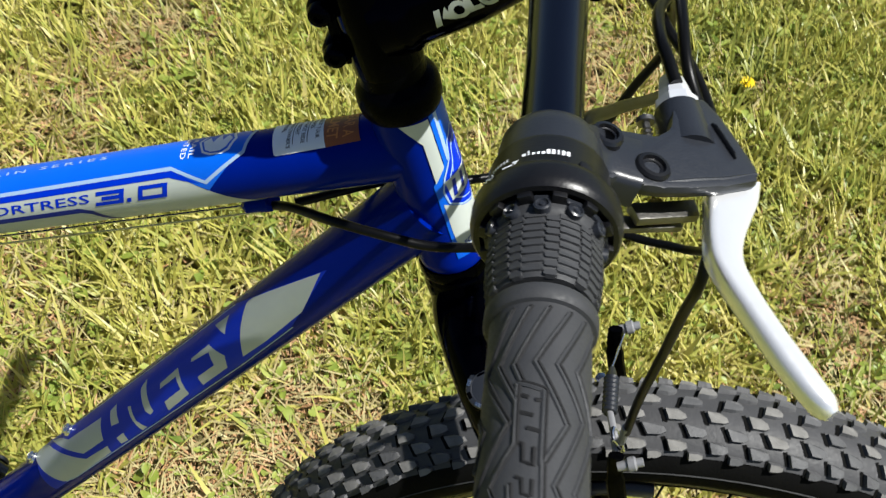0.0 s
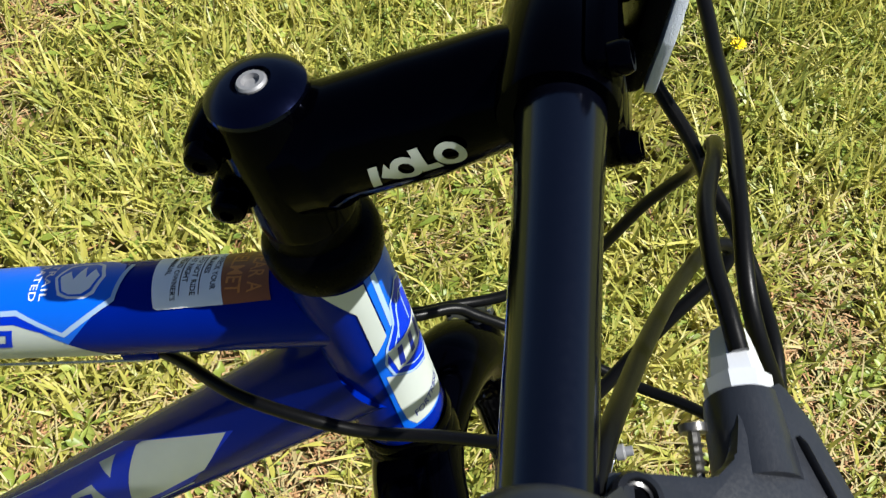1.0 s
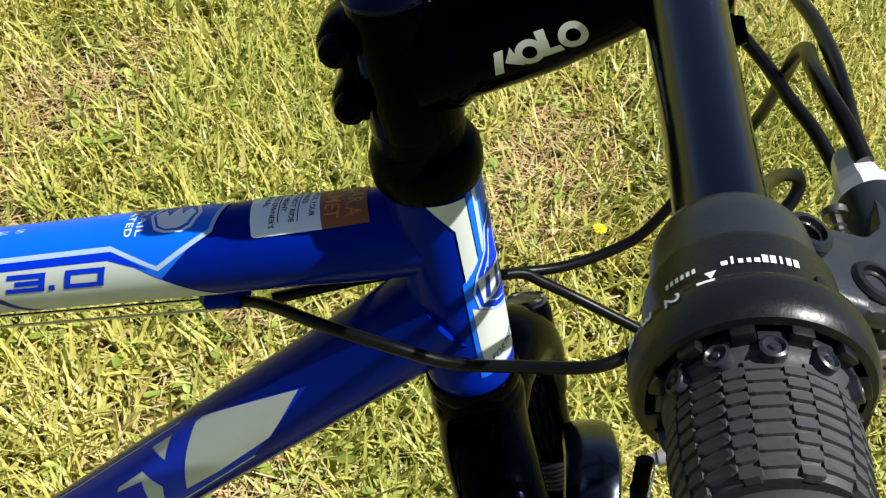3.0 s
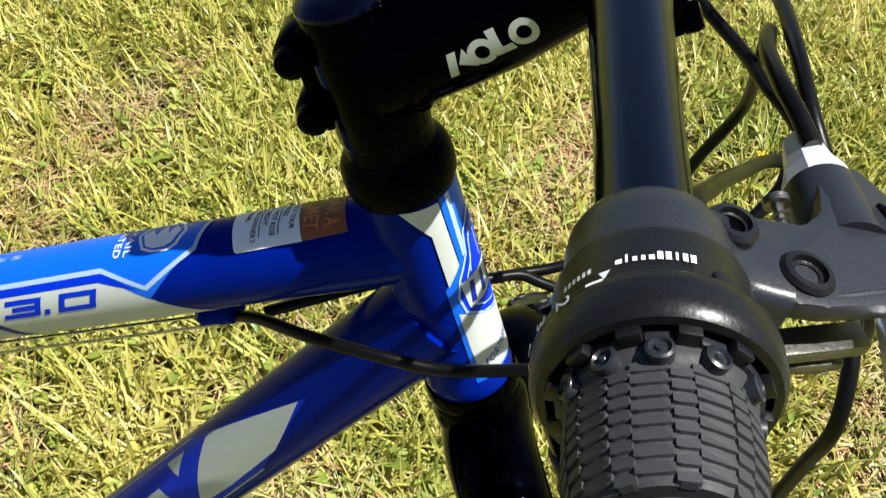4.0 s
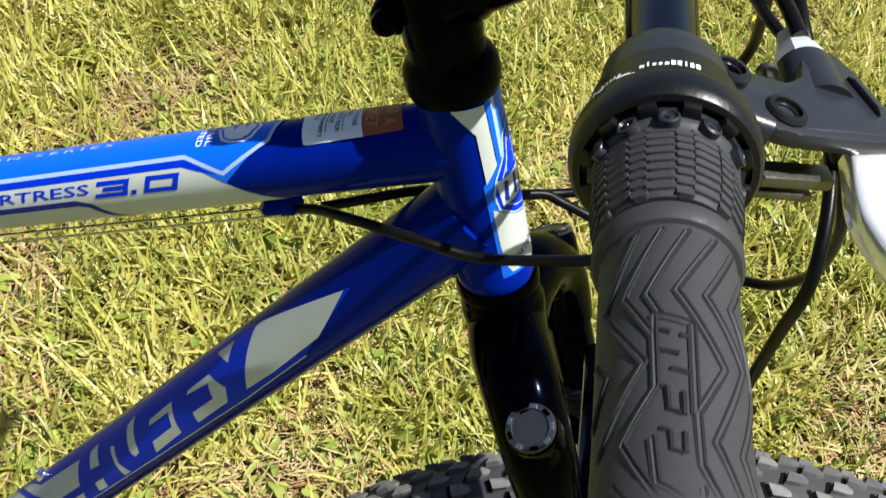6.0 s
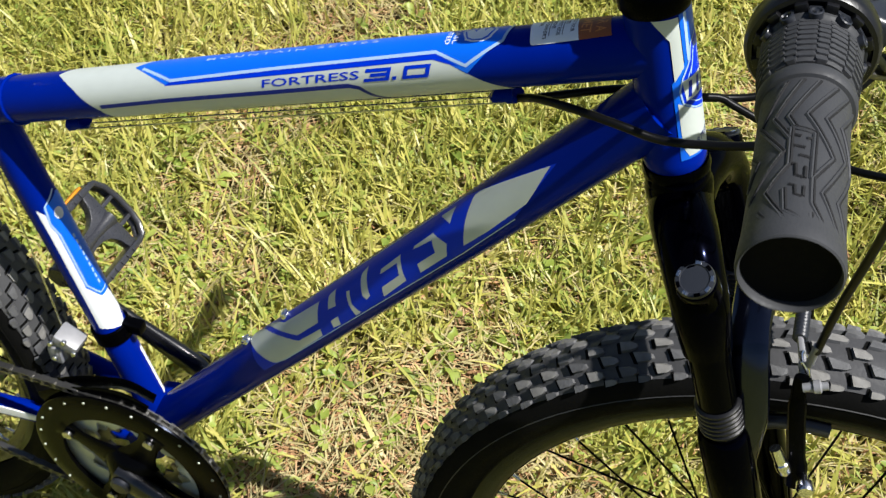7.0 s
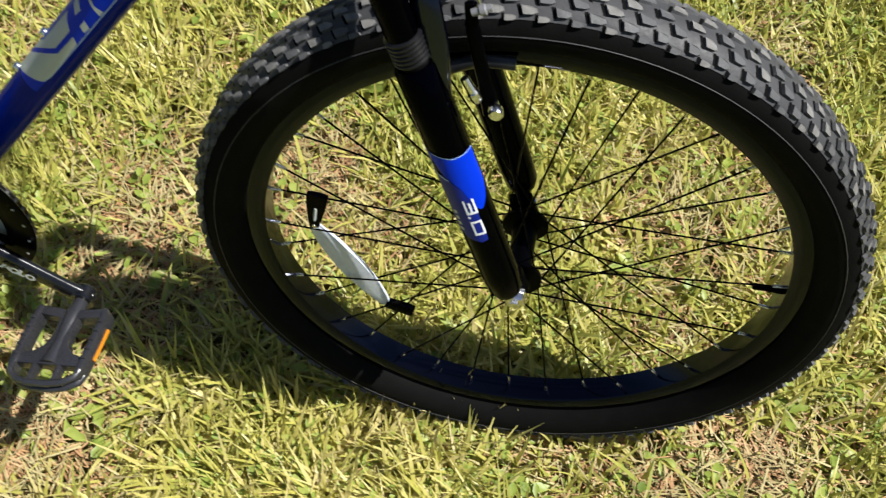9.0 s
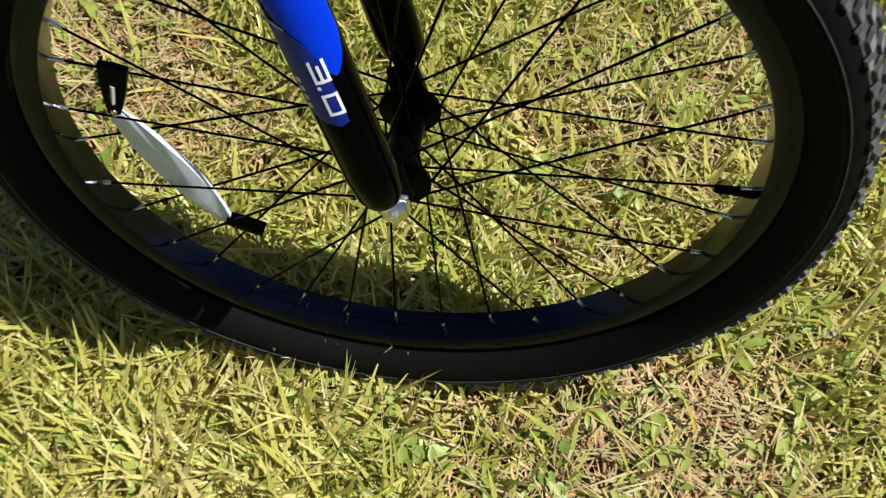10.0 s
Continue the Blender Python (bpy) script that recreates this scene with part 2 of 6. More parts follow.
# ---- bicycle ----
LEAN_LEFT, HEAD_ANGLE, STEER = 4.51, radians(73.31), radians(2.69)
bike = new("bicycle")
bike.matrix_basis = pose(0, 0, 0, -LEAN_LEFT, 0, 0)
tagged(bike, "blue and silver mountain bike with black fork, standing on mown grass", "bicycle")
RIGHT = V(0, -1, 0)
HT0 = V(0.4888, 0, 0.6478)
HTA = V(-math.cos(HEAD_ANGLE), 0, math.sin(HEAD_ANGLE))
fwd = V(math.sin(HEAD_ANGLE), 0, math.cos(HEAD_ANGLE))
F2 = fwd * math.cos(STEER) + V(0, 1, 0) * math.sin(STEER)
Y2 = V(0, 1, 0) * math.cos(STEER) - fwd * math.sin(STEER)
ST = Matrix((F2, Y2, HTA)).transposed().to_4x4()
ST.translation = HT0
BB = V(0.002, 0, 0.3076)
TT0, TTA, TTR = V(0, 0, 0.7262), V(1, 0, 0.373).normalized(), 0.0188
DT0, DTA, DTR = V(0, 0, 0.3047), V(1, 0, 1.2573).normalized(), 0.0214
SE0, SEA, SER = V(-0.0452, 0, 0.5), V(-0.2468, 0, 1).normalized(), 0.0158


def bar_between(a, b, r0, r1=None, seg=28, n=6, flat_=1.0):
    a, b = Vector(a), Vector(b)
    r1 = r0 if r1 is None else r1
    return add_tube(bmesh.new(), [a.lerp(b, i / n) for i in range(n + 1)], [r0 + (r1 - r0) * i / n for i in range(n + 1)], seg, flat_)


head_tube = part("head_tube", add_lathe(bmesh.new(), [(0.0, 0.163), (0.0190, 0.163), (0.0198, 0.165), (0.0198, 0.170), (0.0193, 0.172), (0.0192, 0.20), (0.0192, 0.272), (0.0, 0.272)], HT0, HTA, 40), BLUE_DEEP, bike)
top_tube = part("top_tube", bar_between(TT0 + TTA * -0.082, TT0 + TTA * 0.443, TTR), BLUE_DEEP, bike)
dt_path = [DT0 + DTA * u for u in (0.01, 0.15, 0.30, 0.45, 0.605, 0.65, 0.688)]
down_tube = part("down_tube", add_tube(bmesh.new(), dt_path, [0.0208, 0.0210, DTR, DTR, DTR, 0.0216, 0.0222], 32), BLUE_DEEP, bike)
seat_tube = part("seat_tube", add_tube(bmesh.new(), [SE0 + SEA * u for u in (-0.195, -0.05, 0.10, 0.19, 0.205, 0.235, 0.262)], [SER, SER, SER, SER, 0.0168, 0.0178, 0.0178], 32), BLUE_DEEP, bike)
part("bottom_bracket_shell", add_lathe(bmesh.new(), [(0, -0.036), (0.019, -0.036), (0.021, -0.034), (0.021, 0.034), (0.019, 0.036), (0, 0.036)], BB, (0, 1, 0), 32), BLUE_DEEP, bike)
AXLE = V(-0.425, 0, 0.332)
for side in (-1, 1):
    stay = curve_through([BB + V(-0.015, 0.022 * side, 0.0), BB + V(-0.10, 0.036 * side, 0.002), BB + V(-0.25, 0.052 * side, 0.010), AXLE + V(0.012, 0.066 * side, 0)], 6)
    part("chain_stay", add_tube(bmesh.new(), stay, 0.0105, 20), BLUE_DEEP, bike)
    stay = curve_through([SE0 + SEA * 0.195 + V(-0.004, 0.010 * side, 0), V(-0.15, 0.030 * side, 0.645), V(-0.25, 0.050 * side, 0.545), AXLE + V(0.004, 0.066 * side, 0.010)], 6)
    part("seat_stay", add_tube(bmesh.new(), stay, 0.0085, 16), BLUE_DEEP, bike)
    bm = add_prism(bmesh.new(), [(-0.016, -0.02), (0.02, -0.012), (0.026, 0.006), (0.008, 0.024), (-0.012, 0.016)], -0.003, 0.003, 0.001, Matrix.Translation(AXLE + V(0, 0.066 * side, 0)) @ Matrix.Rotation(radians(90), 4, "X"))
    part("dropout", bm, BLUE_DEEP, bike)

# weld beads where the tubes meet
def weld(centre, axis, r, name="weld_bead", mat=BLUE_DEEP, n=40):
    bm = bmesh.new()
    a = Vector(axis).normalized()
    ref = V(0, 1, 0)
    e0 = (ref - a * ref.dot(a)).normalized()
    e1 = a.cross(e0)
    pts = []
    for i in range(n + 1):
        th = 2 * math.pi * i / n
        pts.append(Vector(centre) + (e0 * math.cos(th) + e1 * math.sin(th)) * r)
    add_tube(bm, pts, [0.0012 + 0.0004 * (i % 2) for i in range(n + 1)], 8)
    return part(name, bm, mat, bike)


weld(TT0 + TTA * -0.0625, TTA, TTR + 0.0003)
weld(SE0 + SEA * -0.172, SEA, SER + 0.0003)

# film on the top tube
def film(name, bm, tube, mat, label="", lift=0.0004):
    at, axis, r, parent = {"top": (TT0, TTA, TTR, top_tube), "down": (DT0, DTA, DTR, down_tube), "seat": (SE0, SEA, SER, seat_tube), "head": (HT0, HTA, 0.0194, head_tube)}[tube]
    return part(name, wrap(bm, at, axis, RIGHT, r, lift * 0.4), mat, parent, label, smooth=True, sharp=80)


def deg(rows, r, sign=1):
    return [(u, sign * radians(d) * r) for u, d in rows]


def both(rows):
    """An outline closed over the top of a bar: given on one side, mirrored to the other."""
    return rows + [(u, 180 - d) for u, d in reversed(rows)]


film("side_panel", flat(deg([(-0.0067, 85), (0.012, 43), (0.0317, -14), (0.040, -72), (0.352, -72), (0.3556, -56), (0.352, -38), (0.334, 1), (0.318, 32), (0.309, 40), (0.19, 36), (0.10, 33), (0.0676, 85)], TTR)), "top", SILVER_FILM, "silver grey panel")
film("rear_panel", flat(deg([(-0.0067, 85), (0.0676, 85), (0.10, 147), (0.0317, 194), (0.012, 137)], TTR)), "top", SILVER_FILM)
film("blue_panel", flat(deg([(0.0676, 84), (0.10, 33), (0.19, 36), (0.309, 40), (0.318, 32), (0.331, 8), (0.3544, 65), (0.3588, 90), (0.356, 116), (0.331, 160), (0.309, 150), (0.10, 147)], TTR)), "top", BLUE_BRIGHT, "bright blue panel", 0.0007)
film("pin_line", stripe(deg([(0.076, 78), (0.1035, 43), (0.19, 49), (0.311, 53), (0.3308, 23), (0.3555, 64), (0.3595, 115)], TTR), 0.0022), "top", ICE_FILM, "thin pale line", 0.0011)
film("mid_stripe", flat(deg([(0.098, 33), (0.104, 42), (0.19, 46), (0.311, 50), (0.327, 22), (0.318, 30), (0.309, 39), (0.19, 35)], TTR)), "top", BLUE_MID, "mid blue stripe", 0.0009)
film("dark_stripe", stripe(deg([(0.034, -3), (0.10, 1), (0.19, 1), (0.246, 2), (0.2533, -5), (0.268, -56)], TTR), 0.0032), "top", BLUE_NAVY, "navy stripe", 0.0009)
film("model_word", moved(lettering("FORTRESS", 0.0762, 0.0053, 0.12, 1.0, 0.010), 0.1798, radians(12.6) * TTR, 0.4), "top", BLUE_MID, "navy blue lettering", 0.0010)
film("model_number", moved(square_numerals(0.0465, 0.0082, 0.0022, 0.42), 0.2580, radians(7.0) * TTR), "top", BLUE_MID, "navy blue numerals", 0.0010)
film("series_word", moved(lettering("MOUNTAIN SERIES", 0.136, 0.0026, 0.0, 1.5), 0.131, radians(84) * TTR, 1.0), "top", ICE_FILM, "pale blue lettering", 0.0011)
film("badge", flat(deg([(0.3262, 97), (0.3300, 72), (0.3345, 67), (0.3425, 66), (0.3468, 72), (0.3500, 95), (0.3462, 118), (0.3425, 124), (0.3345, 124), (0.330, 118)], TTR)), "top", WHITE_FILM, "white hexagonal badge", 0.0011)
film("badge_field", flat(deg([(0.3278, 96), (0.3310, 75), (0.3350, 70), (0.3420, 69), (0.3455, 75), (0.3482, 95), (0.3450, 115), (0.3420, 120), (0.3350, 120), (0.3310, 115)], TTR)), "top", BLUE_BRIGHT, "", 0.0014)
film("badge_peak", flat(deg([(0.3290, 97), (0.3318, 77), (0.3352, 72), (0.3410, 72), (0.3445, 78), (0.3472, 96), (0.3435, 108), (0.3412, 94), (0.3385, 114), (0.3355, 92), (0.3325, 106)], TTR)), "top", WHITE_FILM, "", 0.0017)
for row, text in enumerate(("TRAIL", "RATED")):
    film("badge_word", moved(lettering(text, 0.019, 0.0034, 0.0, 1.1), 0.3215 - row * 0.0052, radians(124) * TTR, -90), "top", WHITE_FILM, "", 0.0012)
film("warning_label", flat(deg([(0.3735, 51), (0.3748, 48.5), (0.4035, 51), (0.3985, 138), (0.3700, 126)], TTR)), "top", WHITE_FILM, "white warning label", 0.0010)
film("helmet_label", flat(deg([(0.4036, 51), (0.4232, 54), (0.4180, 140), (0.3986, 138)], TTR)), "top", ORANGE_FILM, "brown and orange label", 0.0010)
for i, text in enumerate(("CHECK YOUR", "BRAKES", "DO NOT RIDE", "AT NIGHT", "READ OWNER'S", "MANUAL")):
    film("label_word", moved(lettering(text, 0.0019 * len(text) * 0.92, 0.0024), 0.3975 - i * 0.0038 - (i // 2) * 0.0008, radians(122) * TTR, -90), "top", BLACK_SATIN, "", 0.0013)
for i in range(2):
    film("label_rule", stripe([(0.3930 - i * 0.0084, radians(64) * TTR), (0.3920 - i * 0.0084, radians(124) * TTR)], 0.0004), "top", BLACK_SATIN, "", 0.0013)
for i, text in enumerate(("WEAR A", "HELMET")):
    film("label_word", moved(lettering(text, 0.0225, 0.0064), 0.4130 - i * 0.0090, radians(132) * TTR, -90), "top", material("orange print", (0.60, 0.20, 0.03), 0.45), "", 0.0013)

# film on the down tube: a pale band whose lettering is drawn as plain slanted blocks
film("front_patch", flat(deg([(0.5052, -3), (0.5178, 29), (0.5284, 55), (0.5347, 72), (0.5405, 73), (0.6068, 36), (0.5976, 26), (0.586, 14), (0.573, 2), (0.5309, -4)], DTR)), "down", SILVER_FILM, "silver grey pointed patch")
film("rear_patch", flat(deg([(0.2195, 86), (0.2235, 112), (0.2436, 90), (0.2731, 41), (0.2917, 10), (0.3238, 7), (0.3183, -10), (0.2529, -12), (0.2434, -3), (0.2361, 28), (0.2276, 59)], DTR)), "down", SILVER_FILM, "silver grey rounded patch")
film("rear_patch", flat(deg([(0.2480, 96), (0.2647, 86), (0.282, 66), (0.3365, 61), (0.3264, 21), (0.2945, 22), (0.2744, 53)], DTR)), "down", SILVER_FILM, "silver grey patch")
for block in (
    [(0.3512, 61), (0.3613, 65), (0.356, 31), (0.3456, 34)],
    [(0.3404, 10), (0.351, 10), (0.3455, -10), (0.3366, -7)],
    [(0.3745, 46), (0.3785, 44), (0.3735, 15), (0.3742, -10), (0.367, -10), (0.3705, 18)],
    [(0.3975, 61), (0.4068, 69), (0.3964, 11), (0.3906, 8), (0.3896, 19)],
    [(0.4185, 37), (0.4215, 45), (0.447, 49), (0.4379, -2), (0.4068, -7), (0.4132, 13), (0.4362, 15), (0.4405, 38)],
    [(0.4622, 43), (0.4640, 48), (0.4866, 50), (0.4943, 18), (0.4863, -3), (0.4549, -4), (0.4586, 15), (0.4800, 15), (0.4833, 39)],
    [(0.4971, 74), (0.5141, 74), (0.5057, 47)],
):
    film("letter_block", flat(deg(block, DTR)), "down", SILVER_FILM, "silver grey block shape")
film("logo_field", flat(deg([(0.225, -8), (0.285, -13), (0.366, -12), (0.497, -15), (0.556, -10), (0.612, 34), (0.545, 72), (0.52, 88), (0.42, 86), (0.308, 94), (0.262, 98), (0.226, 118)], DTR)), "down", BLUE_MID, "bright blue field", 0.0001)
film("pin_line", stripe(deg([(0.245, -6), (0.2592, -12), (0.3664, -14), (0.4975, -17), (0.556, -12)], DTR), 0.0009), "down", ICE_FILM, "", 0.0006)
film("pin_line", stripe(deg([(0.300, 95), (0.425, 87), (0.520, 87)], DTR), 0.0008), "down", ICE_FILM, "", 0.0006)

# film on the seat tube
film("lower_panel", flat(deg([(0.097, 20), (0.060, 20), (-0.010, 15), (-0.046, 12), (-0.055, 96), (-0.0304, 130), (-0.008, 105), (0.065, 52), (0.090, 40)], SER, -1)), "seat", WHITE_FILM, "white panel")
film("blue_panel", flat(deg([(0.0965, 43), (0.078, 36), (0.068, 44), (0.004, 40), (-0.012, 72), (-0.010, 140), (0.06, 140), (0.10, 136), (0.104, 110)], SER, -1)), "seat", BLUE_BRIGHT, "bright blue panel", 0.0007)
film("pin_line", stripe(deg([(0.108, 100), (0.098, 50), (0.080, 40), (0.066, 50), (0.006, 46), (-0.008, 74), (-0.006, 110)], SER, -1), 0.0016), "seat", ICE_FILM, "", 0.0010)
bm = add_lathe(bmesh.new(), [(0.0, 0.0), (0.0058, 0.0), (0.0058, 0.0004), (0, 0.0004)], (0, 0, 0), (0, 0, 1), 20)
for v in bm.verts:
    v.co.y *= 0.8
film("round_mark", moved(bm, 0.086, -radians(80) * SER), "seat", WHITE_FILM, "", 0.0013)
for i in range(9):
    film("small_bar", stripe([(0.060 - i * 0.0068, -radians(88) * SER), (0.0555 - i * 0.0068, -radians(88) * SER)], 0.0018), "seat", ICE_FILM, "", 0.0011)
film("lower_strip", stripe(deg([(-0.092, 118), (-0.158, 118)], SER, -1), 0.006), "seat", WHITE_FILM, "white strip")

# film on the head tube
HR = 0.0194
film("upper_patch", flat(deg([(0.2715, 3), (0.2700, 48), (0.2376, 49), (0.230, 29), (0.2568, 29)], HR, -1)), "head", SILVER_FILM, "silver grey patch", 0.0009)
film("blue_field", flat(deg([(0.271, 50), (0.24, 51), (0.229, 24), (0.205, 24), (0.174, 24), (0.174, 156), (0.205, 156), (0.229, 156), (0.24, 129), (0.271, 130)], HR, -1)), "head", BLUE_BRIGHT, "bright blue field", 0.0004)
film("lower_patch", flat(deg([(0.2152, 30), (0.195, 30), (0.182, 32), (0.176, 40), (0.175, 140), (0.182, 148), (0.195, 150), (0.2152, 150), (0.2070, 118), (0.2025, 90), (0.2070, 62)], HR, -1)), "head", SILVER_FILM, "silver grey patch", 0.0009)
film("pin_line", stripe(deg([(0.271, 62), (0.2401, 61)], HR, -1), 0.0024), "head", ICE_FILM, "", 0.0009)
shield = [(0.2555, 90), (0.2500, 68), (0.2400, 62), (0.2310, 44), (0.2230, 36), (0.2140, 40), (0.2080, 62), (0.2040, 90)]
shield += [(u, 180 - d) for u, d in reversed(shield[1:-1])] + [(0.2555, 90)]
film("emblem_field", flat(deg(shield[:-1], HR, -1)), "head", BLUE_MID, "mid blue shield", 0.0010)
film("emblem_outline", stripe(deg(shield, HR, -1), 0.0011), "head", ICE_FILM, "", 0.0013)
inner = [(0.2230 + (u - 0.2230) * 0.80, 90 + (d - 90) * 0.78) for u, d in shield]
film("emblem_outline", stripe(deg(inner, HR, -1), 0.0007), "head", ICE_FILM, "", 0.0013)
for a, b in ((62, 78), (90, 90), (118, 102)):
    film("emblem_ray", stripe(deg([(0.2310, a), (0.2490, b)], HR, -1), 0.0007), "head", ICE_FILM, "", 0.0013)
film("emblem_bar", flat(deg([(0.2290, 42), (0.2290, 138), (0.2150, 134), (0.2150, 46)], HR, -1)), "head", SILVER_FILM, "", 0.0015)
for i in range(4):
    film("emblem_block", stripe(deg([(0.2272, 58 + i * 20), (0.2168, 54 + i * 20)], HR, -1), 0.0026), "head", BLUE_NAVY, "", 0.0019)
film("model_word", moved(lettering("FORTRESS", 0.020, 0.0042, 0.2), 0.1805, -radians(44) * HR, -78), "head", BLUE_NAVY, "", 0.0012)

# small frame fittings
for u in (0.2797, 0.2135):
    n = V(-DTA.z, 0, DTA.x)
    bm = add_lathe(bmesh.new(), [(0.0055, -0.002), (0.0055, 0.001), (0.0042, 0.001), (0.0046, 0.0030), (0.0036, 0.0048), (0.0018, 0.0050), (0.0016, 0.0030), (0, 0.0030)], DT0 + DTA * u + n * DTR, n, 20)
    part("bottle_bolt", bm, ALLOY, bike, "small silver bolt")
for x, z in ((0.331, 0.8250), (-0.007, 0.7005)):
    n = V(-TTA.z, 0, TTA.x)
    bm = add_tube(bmesh.new(), [V(x, 0, z) - TTA * 0.010 - n * 0.001, V(x, 0, z) - TTA * 0.009 - n * 0.003, V(x, 0, z) + TTA * 0.005 - n * 0.003, V(x, 0, z) + TTA * 0.006 - n * 0.002], [0.0045, 0.0062, 0.0062, 0.0050], 14, 1.2)
    part("cable_stop", bm, BLUE_DEEP, bike)
for y in (-0.007, 0.0, 0.007):
    n = V(-TTA.z, 0, TTA.x)
    a, b = V(-0.007, y, 0.7005) - n * 0.005, V(0.331, y, 0.8250) - n * 0.005
    part("bare_cable", bar_between(a, b, 0.0008, None, 6, 2), STEEL, bike, "thin bare steel cable")

# ---- seat post, clamp and quick release ----
seat_top = SE0 + SEA * 0.262
part("seat_post", bar_between(seat_top - SEA * 0.02, seat_top + SEA * 0.11, 0.0136), BLACK_GLOSS, bike)
part("seat_collar", add_lathe(bmesh.new(), [(0.0178, -0.003), (0.0192, -0.0025), (0.0192, 0.0025), (0.0178, 0.003), (0.0150, 0.003)], seat_top, SEA, 32), STEEL, bike, "silver clamp ring")
qr = seat_top + V(-0.035, -0.012, -0.012)
bm = add_tube(bmesh.new(), [qr + V(0.02, 0.005, 0.004), qr, qr + V(-0.012, -0.006, -0.004)], [0.004, 0.006, 0.006], 14)
part("quick_release_nut", bm, STEEL, bike)
bm = add_tube(bmesh.new(), curve_through([qr + V(-0.01, -0.006, 0), qr + V(-0.025, -0.012, -0.012), qr + V(-0.05, -0.012, -0.03)], 5), 0.005, 12, 0.6)
part("quick_release_lever", bm, BLACK_SATIN, bike)

# ---- wheels ----
TYRE_R, TYRE_C, TYRE_W = 0.0285, 0.3065, 1.22


def wheel(name, m, front):
    """Rim with tyre, tread, hub, spokes and nipples, built round y as its axle."""
    prof = [(0.2635, -0.0145), (0.2670, -0.0172), (0.2815, -0.0180), (0.2838, -0.0170), (0.2838, -0.0150), (0.2765, -0.0140), (0.2745, 0.0), (0.2765, 0.0140), (0.2838, 0.0150), (0.2838, 0.0170), (0.2815, 0.0180), (0.2670, 0.0172), (0.2635, 0.0145), (0.2622, 0.0)]
    w = part(name, add_lathe(bmesh.new(), prof, (0, 0, 0), (0, 1, 0), 96, True), RIM_GLOSS, bike, "black rimmed wheel with knobbly tyre", m, sharp=40)
    ring = []
    for k in range(25):
        a = radians(-158 + 316 * k / 24)
        ring.append((TYRE_C + TYRE_R * math.cos(a) * (0.985 if abs(a) < 0.7 else 1.0), TYRE_R * TYRE_W * math.sin(a)))
    tyre = part("tyre", add_lathe(bmesh.new(), ring, (0, 0, 0), (0, 1, 0), 120), RUBBER, w, "black rubber tyre")
    for s in (-1, 1):
        part("tyre_bead_line", add_lathe(bmesh.new(), [(0.3096, s * 0.03440), (0.3101, s * 0.03500), (0.3106, s * 0.03440)], (0, 0, 0), (0, 1, 0), 120), material("mould line", (0.030, 0.030, 0.030), 0.6) if s == -1 and front else RUBBER, w)
    # lugs: low arrowheads with a steep rear edge and a dark sheet for its shade, in staggered rows across the crown
    verts, faces, slots = [], [], []
    rnd = random.Random(7)

    def on_tread(an, th, h):
        rad = TYRE_R * 0.985 + h
        rr = TYRE_C + rad * math.cos(th)
        return (rr * math.sin(an), rad * (TYRE_W + 0.015) * math.sin(th), rr * math.cos(an))

    def lug(ang, lat, dl, da, rear, nose, skew, dusty):
        b = len(verts)
        outline = ((-1, -1, rear), (-1, 1, rear), (0.3, 0.95, rear * 0.85), (1, 0.45, nose), (1, -0.45, nose), (0.3, -0.95, rear * 0.85))
        for top in (0, 1):
            sh = 1.0 - 0.16 * top
            for ca, cl, h in outline:
                verts.append(on_tread(ang + ca * da * sh + skew * cl * da, lat + cl * dl * sh, h if top else -0.0010))
        for i in range(6):
            j = (i + 1) % 6
            faces.append((b + i, b + j, b + 6 + j, b + 6 + i)), slots.append(0)
        faces.append(tuple(b + 6 + i for i in range(6))), slots.append(1 if dusty else 0)
        # near-black sheet over the base, drawn for the shade behind the rear edge
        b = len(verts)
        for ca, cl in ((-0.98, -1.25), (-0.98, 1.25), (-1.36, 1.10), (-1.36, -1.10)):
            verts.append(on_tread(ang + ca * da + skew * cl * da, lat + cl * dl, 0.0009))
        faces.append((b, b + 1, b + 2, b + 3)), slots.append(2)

    n = 78
    for i in range(n):
        a = 2 * math.pi * i / n
        st = math.pi / n
        for s in (-1, 1):
            j = 0.90 + 0.20 * rnd.random()
            lug(a + st * 0.40 * s, 0.150 * s, 0.118 * j, st * 0.54, 0.0034, 0.0016, 0.16 * s, rnd.random() < 0.5)
            lug(a + st * (0.9 + 0.35 * s), 0.435 * s, 0.122, st * 0.52 * j, 0.0036, 0.0018, 0.24 * s, rnd.random() < 0.5)
            lug(a + st * 0.35 * s, 0.71 * s, 0.118, st * 0.50 * j, 0.0038, 0.0022, 0.16 * s, rnd.random() < 0.4)
            lug(a + st * (0.9 + 0.35 * s), 0.90 * s, 0.080, st * 0.40, 0.0040, 0.0030, 0.0, rnd.random() < 0.2)
    band = []
    for k in range(15):
        a = -0.96 + 1.92 * k / 14
        band.append((TYRE_C + (TYRE_R * (0.985 if abs(a) < 0.7 else 1.0) + 0.0004) * math.cos(a), (TYRE_R * TYRE_W + 0.0004) * math.sin(a)))
    part("tread_base", add_lathe(bmesh.new(), band, (0, 0, 0), (0, 1, 0), 120), TREAD_BASE, w, "dusty grey rubber between the knobs")
    me = bpy.data.meshes.new("tread")
    me.from_pydata(verts, [], faces)
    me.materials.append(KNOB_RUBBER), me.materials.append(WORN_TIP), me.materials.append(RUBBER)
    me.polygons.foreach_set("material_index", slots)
    tread = new("tread", me)
    tread.parent = w
    tagged(tread, "knobbly rubber tread blocks", kind="stuff")
    hw = 0.050 if front else 0.0675
